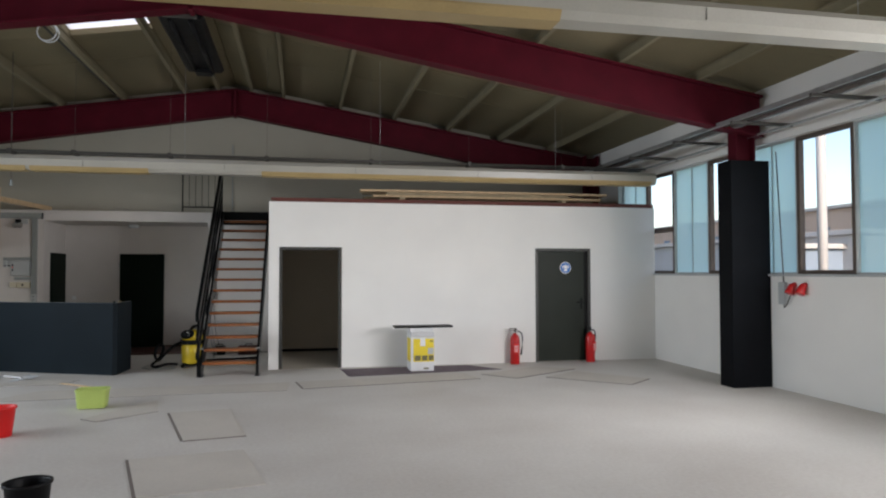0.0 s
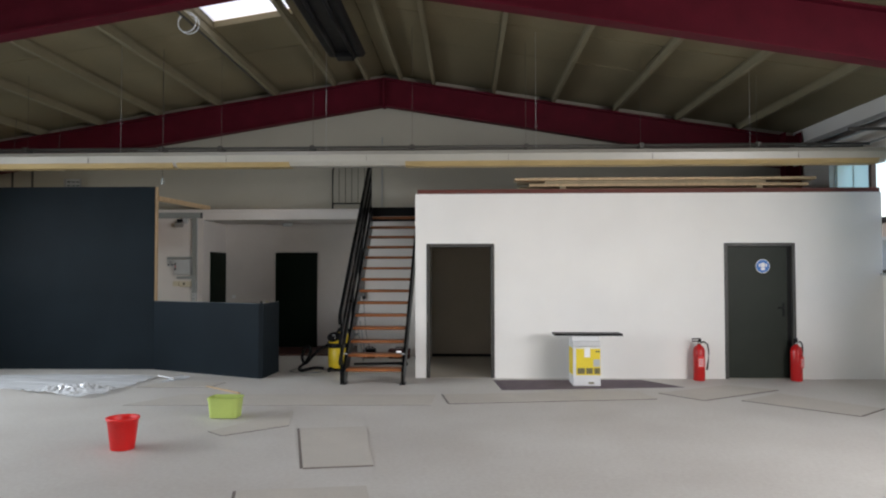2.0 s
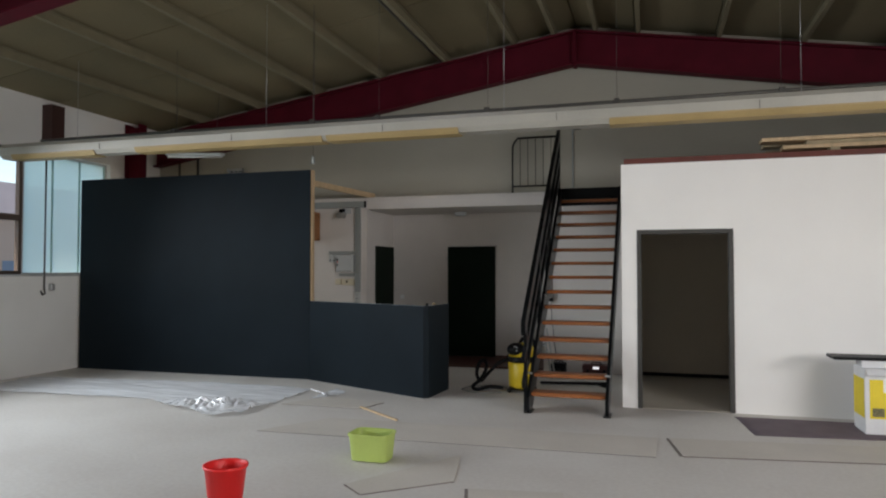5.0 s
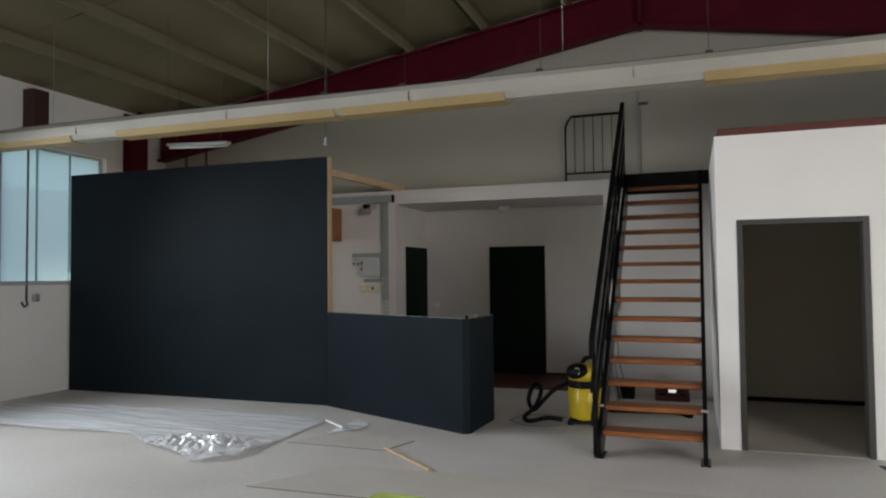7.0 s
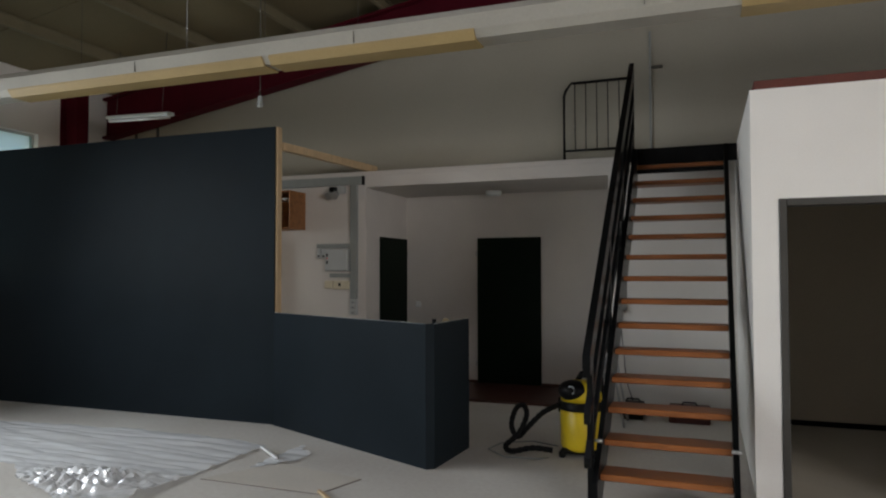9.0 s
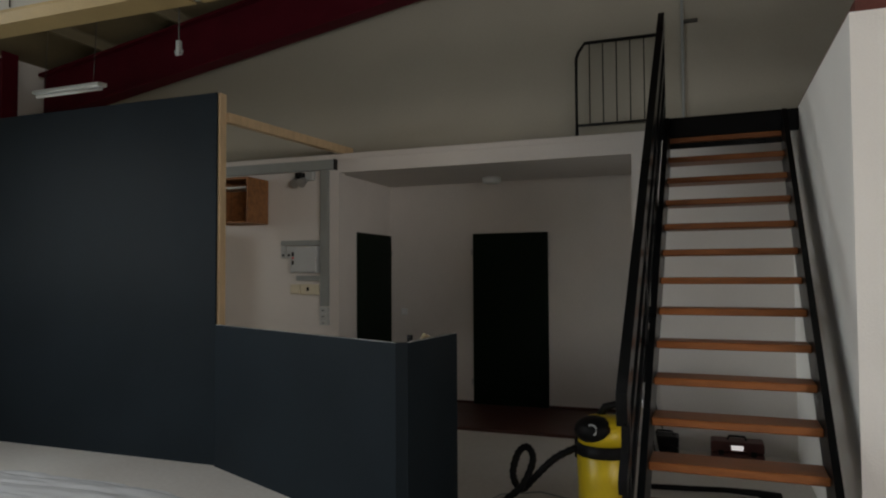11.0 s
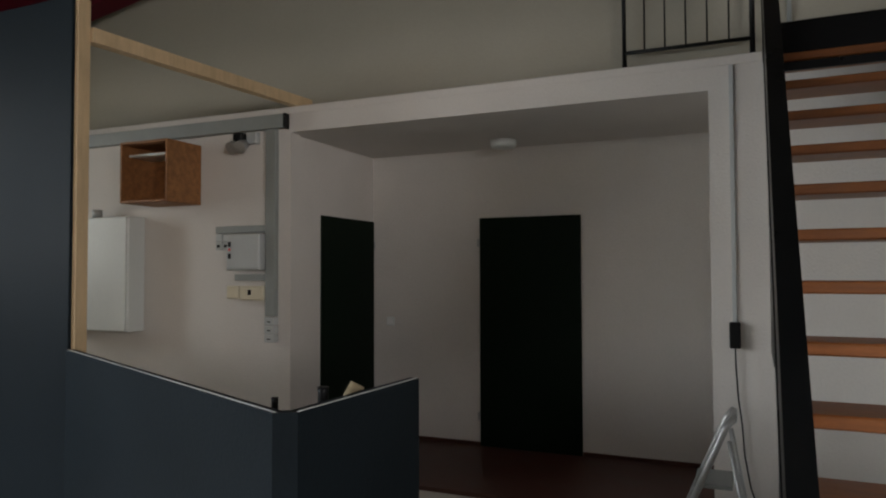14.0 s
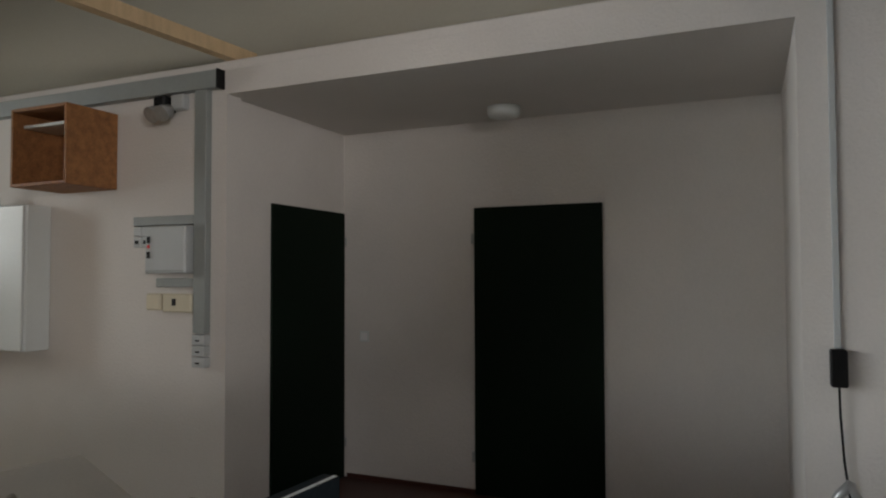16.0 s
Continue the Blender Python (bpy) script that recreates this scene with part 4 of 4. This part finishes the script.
bucket("bucket", -2.74, 7.74, 0.105, 0.135, 0.29, RED, "bright red plastic bucket on the concrete floor")
bucket("bucket", -1.56, 5.07, 0.11, 0.135, 0.27, BLK_PLASTIC, "black mortar bucket with dried splashes")
tb = empty("plastic_tub", (-2.27, 9.12, 0.009))
bm = bmesh.new()
rows_ = []
for w, d, z in ((0.155, 0.11, 0), (0.172, 0.13, 0.20), (0.18, 0.14, 0.202), (0.18, 0.14, 0.22), (0.166, 0.126, 0.22), (0.15, 0.105, 0.012)):
    ring = []
    for k in range(24):
        a = 2 * math.pi * k / 24
        c, s_ = math.cos(a), math.sin(a)
        ring.append(bm.verts.new((w * math.copysign(abs(c) ** 0.35, c), d * math.copysign(abs(s_) ** 0.35, s_), z)))
    rows_.append(ring)
for A, B in zip(rows_, rows_[1:]):
    for k in range(24):
        bm.faces.new((A[k], A[(k + 1) % 24], B[(k + 1) % 24], B[k]))
bm.faces.new(rows_[0])
bm.faces.new(rows_[-1])
finish(bm, "shell", LIME, tb)
tagged(tb, "lime green plastic tub on a floor board", "tub")


def along(x, pts):
    """Height of a broken line at x."""
    for (a, p), (b, q) in zip(pts, pts[1:]):
        if x <= b:
            return p + (q - p) * max(0.0, (x - a) / (b - a))
    return pts[-1][1]


def plastic_film():
    bm = bmesh.new()
    nx, ny = 190, 90
    front = [(-8.7, 10.75), (-6.8, 10.74), (-5.85, 10.87), (-5.45, 10.5), (-4.58, 10.2), (-4.3, 10.35), (-4.1, 11.3), (-3.8, 11.65)]
    back = [(-8.7, 11.8), (-7.2, 11.97), (-6.15, 12.11), (-4.92, 12.15), (-4.4, 12.0), (-3.8, 12.2)]
    g = []
    for i in range(nx + 1):
        row = []
        for j in range(ny + 1):
            x = -8.7 + 4.9 * i / nx
            y0 = along(x, front) + 0.10 * noise.noise((x * 2.5, 0, 1)) + 0.03 * noise.noise((x * 11, 0, 2))
            y1 = along(x, back) + 0.09 * noise.noise((x * 2.1, 5, 1)) + 0.03 * noise.noise((x * 9, 3, 2))
            y = y0 + (y1 - y0) * j / ny
            heap = math.exp(-((x + 4.85) / 0.55) ** 2 - ((y - 10.62) / 0.30) ** 2)
            folds = 0.035 * abs(noise.noise((x * 0.9 + y * 0.6, y * 8.0, 0.3))) + 0.016 * abs(noise.noise((x * 2.2, y * 17, 4.1)))
            crumple = 0.10 * abs(noise.noise((x * 4.5, y * 5.5, 2.3))) + 0.09 * abs(noise.noise((x * 10, y * 12, 4.1))) + 0.02 * abs(noise.noise((x * 22, y * 25, 7.7)))
            row.append(bm.verts.new((x, y, 0.004 + folds * (1 - heap) + heap * (0.03 + 1.2 * crumple))))
        g.append(row)
    for i in range(nx):
        for j in range(ny):
            x, y = g[i][j].co.x, g[i][j].co.y
            if x > -4.33 and 0.30 < noise.noise((x * 2.2, y * 2.2, 8)) + 0.75 * (-4.15 - x > -0.25) * (x < -4.05):
                continue
            bm.faces.new((g[i][j], g[i + 1][j], g[i + 1][j + 1], g[i][j + 1])).smooth = not (-5.6 < x < -4.2 and y < 11)
    bmesh.ops.delete(bm, geom=[v for v in bm.verts if not v.link_faces], context="VERTS")
    tagged(finish(bm, "plastic_film", FILM), "crumpled clear plastic film spread on the floor", "plastic film", kind="stuff")


plastic_film()
tagged(boxes("lath", [(-0.41, 0.41, -0.014, 0.014, 0.0, 0.018)], PINE, 0.003, None, pose(-2.9, 10.8, 0.008, 0, 0, -40)), "thin pale lath lying on the floor", "lath")
tagged(boxes("lath", [(-0.21, 0.21, -0.012, 0.012, 0.0, 0.018)], SIGN_W, 0.003, None, pose(-4.1, 11.75, 0.03, 0, 0, -38)), "short white lath lying on the film", "lath")

# ---- overhead services ----
def trunk(y, z, x0, x1, breaks):
    """Long sheet-metal trough lamp carrier hung across the hall."""
    t = empty("lighting_trunk", (0, y, z))
    prof = [(-0.135, 0.06), (-0.145, 0.16), (-0.10, 0.215), (0.10, 0.215), (0.145, 0.16), (0.135, 0.06), (0.09, 0.01), (-0.09, 0.01)]
    prism("channel", prof, x0, x1, TRUNK, "x", t)
    for a, b in breaks:
        prism("yellowed_cover", [(-0.139, 0.045), (-0.141, 0.062), (-0.125, 0.062), (-0.09, 0.006), (0.09, 0.006), (0.085, -0.006), (-0.10, -0.006)], a, b, TRUNK_Y, "x", t)
    boxes("seam", [(x - 0.002, x + 0.002, -0.146, 0.146, 0.07, 0.155) for x in (-7.0, -5.0, -3.0, -1.0, 1.0, 3.0, 5.0) if x0 < x < x1], PIPE, 0, t)
    for x in (-7.5, -4.6, -1.6, 1.4, 4.4):
        tube("hanger", [(x, 0, 0.21), (x, 0, roof_z(x) - z)], 0.0025, GALV, t, 6)
    tagged(t, "long cream sheet-metal lighting trunk hung under the roof", "lighting trunk", "lighting trunks")
    return t


trunk(11.3, 3.105, -8.7, 6.2, [(-8.5, -7.1), (-6.45, -3.78), (-3.72, -2.1), (-0.45, 6.1)])
trunk(4.72, 3.35, -8.7, 6.2, [(-2.5, 1.9)])


def pipe_run(y, z, x0, x1, clips):
    p = empty("pipe_run", (0, y, z))
    for dy, dz, r in ((0, 0, 0.02), (0.09, 0.01, 0.014), (0.16, -0.01, 0.012)):
        tube("pipe", [(x0, dy, dz), (x1, dy, dz)], r, PIPE, p)
    for x in clips:
        boxes("clip", [(x - 0.03, x + 0.03, -0.035, 0.19, -0.035, 0.035)], PIPE, 0.004, p)
        tube("hanger", [(x, 0.05, 0.03), (x, 0.05, roof_z(x) - z)], 0.0022, PIPE, p, 6)
    tagged(p, "dark pipes hung on thin rods across the hall", "pipes")


pipe_run(11.75, 3.47, -8.6, 6.3, [-6.3, -4.2, -3.3, -1.9, -0.4, 1.3, 3.0, 4.7])


def heater():
    h = empty("radiant_heater", (-1.31, 10.1, 4.68))
    prism("reflector", [(-0.28, 0.07), (-0.17, 0.2), (0.17, 0.2), (0.28, 0.07), (0.24, 0.02), (-0.24, 0.02)], -1.15, 1.2, BLK_PLASTIC, "y", h)
    for x in (-0.12, 0.12):
        tube("burner_tube", [(x, -1.12, 0.01), (x, 1.17, 0.01)], 0.03, BLK_PLASTIC, h, 12)
    boxes("end_cap", [(-0.2, 0.2, 1.2, 1.215, 0.02, 0.19), (-0.2, 0.2, -1.165, -1.15, 0.02, 0.19)], PIPE, 0.004, h)
    boxes("burner_box", [(-0.12, 0.12, 0.95, 1.18, -0.05, 0.04)], BLK_PLASTIC, 0.01, h)
    for y in (-0.8, 0.8):
        tube("hanger", [(0, y, 0.2), (0.0, y, 0.6)], 0.006, PIPE, h, 6)
    tagged(h, "dark radiant tube heater hung under the ridge", "heater")


heater()
tagged(tube("cable_coil", [(-3.22 + 0.13 * math.cos(a), 10.3 + 0.05 * math.cos(a * 0.5), 4.86 + 0.13 * math.sin(a)) for a in [k * 0.35 for k in range(40)]], 0.008, CAB, None, 6), "white cable coil hung from a purlin", "cable coil")


def cable_ladder():
    c = empty("cable_ladder", (6.1, 9.5, 3.62))
    for x in (-0.32, -0.05):
        boxes("side_rail", [(x - 0.02, x + 0.02, -6.0, 4.8, -0.03, 0.03)], GALV, 0.003, c)
    for k in range(8):
        y = -5.6 + 1.45 * k
        boxes("bracket", [(-0.42, 0.495, y - 0.02, y + 0.02, -0.075, -0.032)], PIPE, 0.003, c)
    tube("cable", [(-0.2, -6.0, 0.0), (-0.2, 4.8, 0.0)], 0.018, PIPE, c)
    tube("conduit", [(0.3, -6, -0.1), (0.3, 4.8, -0.1)], 0.016, GALV, c)
    tagged(c, "galvanised cable ladder on brackets above the windows", "cable ladder")


cable_ladder()
W = empty("power_sockets", (6.6, 8.15, 1.36))
boxes("box", [(-0.06, -0.001, 0.25, 0.37, -0.2, 0.10)], GREY_BOX, 0.006, W)
for y in (-0.1, 0.1):
    bm = bmesh.new()
    add_tube(bm, [(-0.001, y, 0.08), (-0.05, y, 0.05), (-0.09, y, -0.03), (-0.10, y, -0.05)], [0.03, 0.045, 0.062, 0.062], 14)
    finish(bm, "red_socket", RED_EXT, W)
tube("cable", [(-0.02, 0.31, 0.1), (-0.02, 0.31, 0.2), (-0.02, 0.42, 1.9)], 0.009, PIPE, W, 6)
tube("cable", [(-0.03, 0.29, -0.16), (-0.05, 0.26, -0.24), (-0.05, 0.21, -0.2), (-0.04, 0.12, -0.02)], 0.009, PIPE, W, 6)
tagged(W, "two red industrial sockets and a grey box on the wall", "power socket")
H = empty("wall_valve", (XL, 12.15, 1.28))
tube("pipe", [(0.03, 0, 2.1), (0.03, 0, 0.0), (0.05, 0.0, -0.06), (0.09, -0.08, -0.08), (0.09, -0.12, -0.02)], 0.014, PIPE, H)
boxes("tap", [(0.001, 0.06, 0.1, 0.18, -0.02, 0.08)], GALV, 0.008, H)
tagged(H, "dark air pipe with hook and valve on the wall", "pipe valve")

tagged(boxes("wall_post", [(XL + 0.001, XL + 0.2, 12.08, 12.32, HEAD_L, 4.1)], mat("dark_brown_post_paint", (0.06, 0.025, 0.02), 0.6), 0.006), "dark brown post above the window band", "post")
tagged(tube("roof_cable", [(RIDGE - 2.14, 8.9, roof_z(RIDGE - 2.14) - 0.12), (RIDGE - 2.14, 14.45, roof_z(RIDGE - 2.14) - 0.12)], 0.022, PIPE), "dark cable conduit clipped along a purlin", "conduit")
for x in (-8.5, -8.1):
    tagged(tube("wall_conduit", [(x, 14.74, 2.8), (x, 14.74, 4.0)], 0.02, PIPE), "dark vertical conduit on the upper wall", "conduit", "upper wall conduits")
tl = empty("tube_lamp", (-7.31, 13.56, 3.45))
tl.rotation_euler = (0, radians(5), radians(-14))
boxes("housing", [(-0.68, 0.68, -0.05, 0.05, 0.03, 0.07)], CAB, 0.005, tl)
tube("tube", [(-0.66, 0, 0.01), (0.66, 0, 0.01)], 0.018, SIGN_W, tl)
for x in (-0.5, 0.5):
    tube("hanger", [(x, 0, 0.07), (x, 0, 1.06 + 0.25 * x)], 0.004, PIPE, tl, 6)
tagged(tl, "white fluorescent tube lamp, switched off", "tube lamp")
hk = empty("hanging_hook", (-4.13, 11.64, 2.92))
tube("wire", [(0, 0, 0.09), (0, 0, roof_z(-4.13) - 2.92)], 0.004, PIPE, hk, 6)
boxes("connector", [(-0.015, 0.015, -0.015, 0.015, 0.0, 0.09)], TRAY, 0.004, hk)
tube("hook", [(-0.03, 0, 0.03), (-0.02, 0, 0.0), (0.02, 0, 0.0), (0.03, 0, 0.03)], 0.006, TRAY, hk, 6)
tagged(hk, "pale connector hanging on a thin wire from the roof", "hook")
ct2 = empty("cable_tray", (-7.42, 14.72, 2.8))
boxes("back_plate", [(0, 0.30, 0, 0.006, 0, 0.62)], GALV, 0.001, ct2)
boxes("flange", [(-0.006, 0, -0.05, 0.006, 0, 0.62)], GALV, 0.001, ct2)
boxes("flange", [(0.30, 0.306, -0.05, 0.006, 0, 0.62)], GALV, 0.001, ct2)
for k in range(8):
    for x in (0.03, 0.12, 0.21):
        boxes("slot", [(x, x + 0.065, -0.003, -0.001, 0.03 + 0.075 * k, 0.05 + 0.075 * k)], BLK_PLASTIC, 0, ct2)
tagged(ct2, "perforated galvanised cable tray standing on the ledge", "cable tray")


def paper_heap():
    """Crumpled packing paper in a low mound."""
    bm = bmesh.new()
    n = 22
    g = []
    for i in range(n + 1):
        row = []
        for j in range(n + 1):
            u, v = i / n * 2 - 1, j / n * 2 - 1
            k = max(0.0, 1 - u * u) * max(0.0, 1 - v * v)
            h = k * (0.17 + 0.10 * noise.noise((u * 2.3, v * 2.3, 5)) + 0.035 * abs(noise.noise((u * 7, v * 7, 1))))
            row.append(bm.verts.new((-3.62 + 0.33 * u, 12.62 + 0.17 * v - 0.12 * u, 0.752 + h)))
        g.append(row)
    for i in range(n):
        for j in range(n):
            bm.faces.new((g[i][j], g[i + 1][j], g[i + 1][j + 1], g[i][j + 1]))
    ob = finish(bm, "packing_paper", BOARD)
    tagged(ob, "crumpled beige packing paper lying on the desk", "packing paper")


paper_heap()
# ---- outside ----
def building(name, x, y, w, d, h, face, material, label, rows=2, cols=6, pitched=False):
    """face: +1 shows its windows towards larger x, -1 towards smaller x."""
    b = empty(name, (x, y, -0.16))
    boxes("wall", [(-w / 2, w / 2, -d / 2, d / 2, 0, h)], material, 0.02, b)
    if pitched:
        prism("roof", [(-w / 2 - 0.4, h), (w / 2 + 0.4, h), (0, h + 2.2)], -d / 2 - 0.3, d / 2 + 0.3, mat(name + "_roof_tile", (0.30, 0.27, 0.27), 0.8, scale=1), "y", b)
    else:
        boxes("roof", [(-w / 2 - 0.3, w / 2 + 0.3, -d / 2 - 0.3, d / 2 + 0.3, h, h + 0.25)], FACADE_G, 0.02, b)
    fx = face * w / 2
    for r in range(rows):
        for c in range(cols):
            yy = -d / 2 + d * (c + 0.5) / cols
            z0 = 0.9 + r * 2.9
            x0, x1 = sorted((fx + face * 0.003, fx + face * 0.05))
            boxes("window", [(x0, x1, yy - 0.6, yy + 0.6, z0, z0 + 1.3)], FACADE_B, 0.01, b)
    tagged(b, label, "building")


building("neighbour_house", 44, 62, 10, 46, 6.4, -1, FACADE, "peach rendered building with flat roof and windows", 2, 10)
building("neighbour_shed", 30, 46, 6, 34, 3.6, -1, FACADE_G, "pale metal-clad shed across the yard", 0, 0)
building("container", 26, 33, 2.5, 5, 2.9, -1, FACADE_B, "blue-grey container standing in the yard", 0, 0)
building("gabled_house", -34, 38, 10, 30, 4.4, 1, FACADE, "pale house with pitched roof across the yard", 1, 7, True)
tagged(tube("yard_post", [(10.2, 12.0, -0.16), (10.2, 12.0, 5.5)], 0.09, FACADE_G), "pale post standing in the yard", "post")
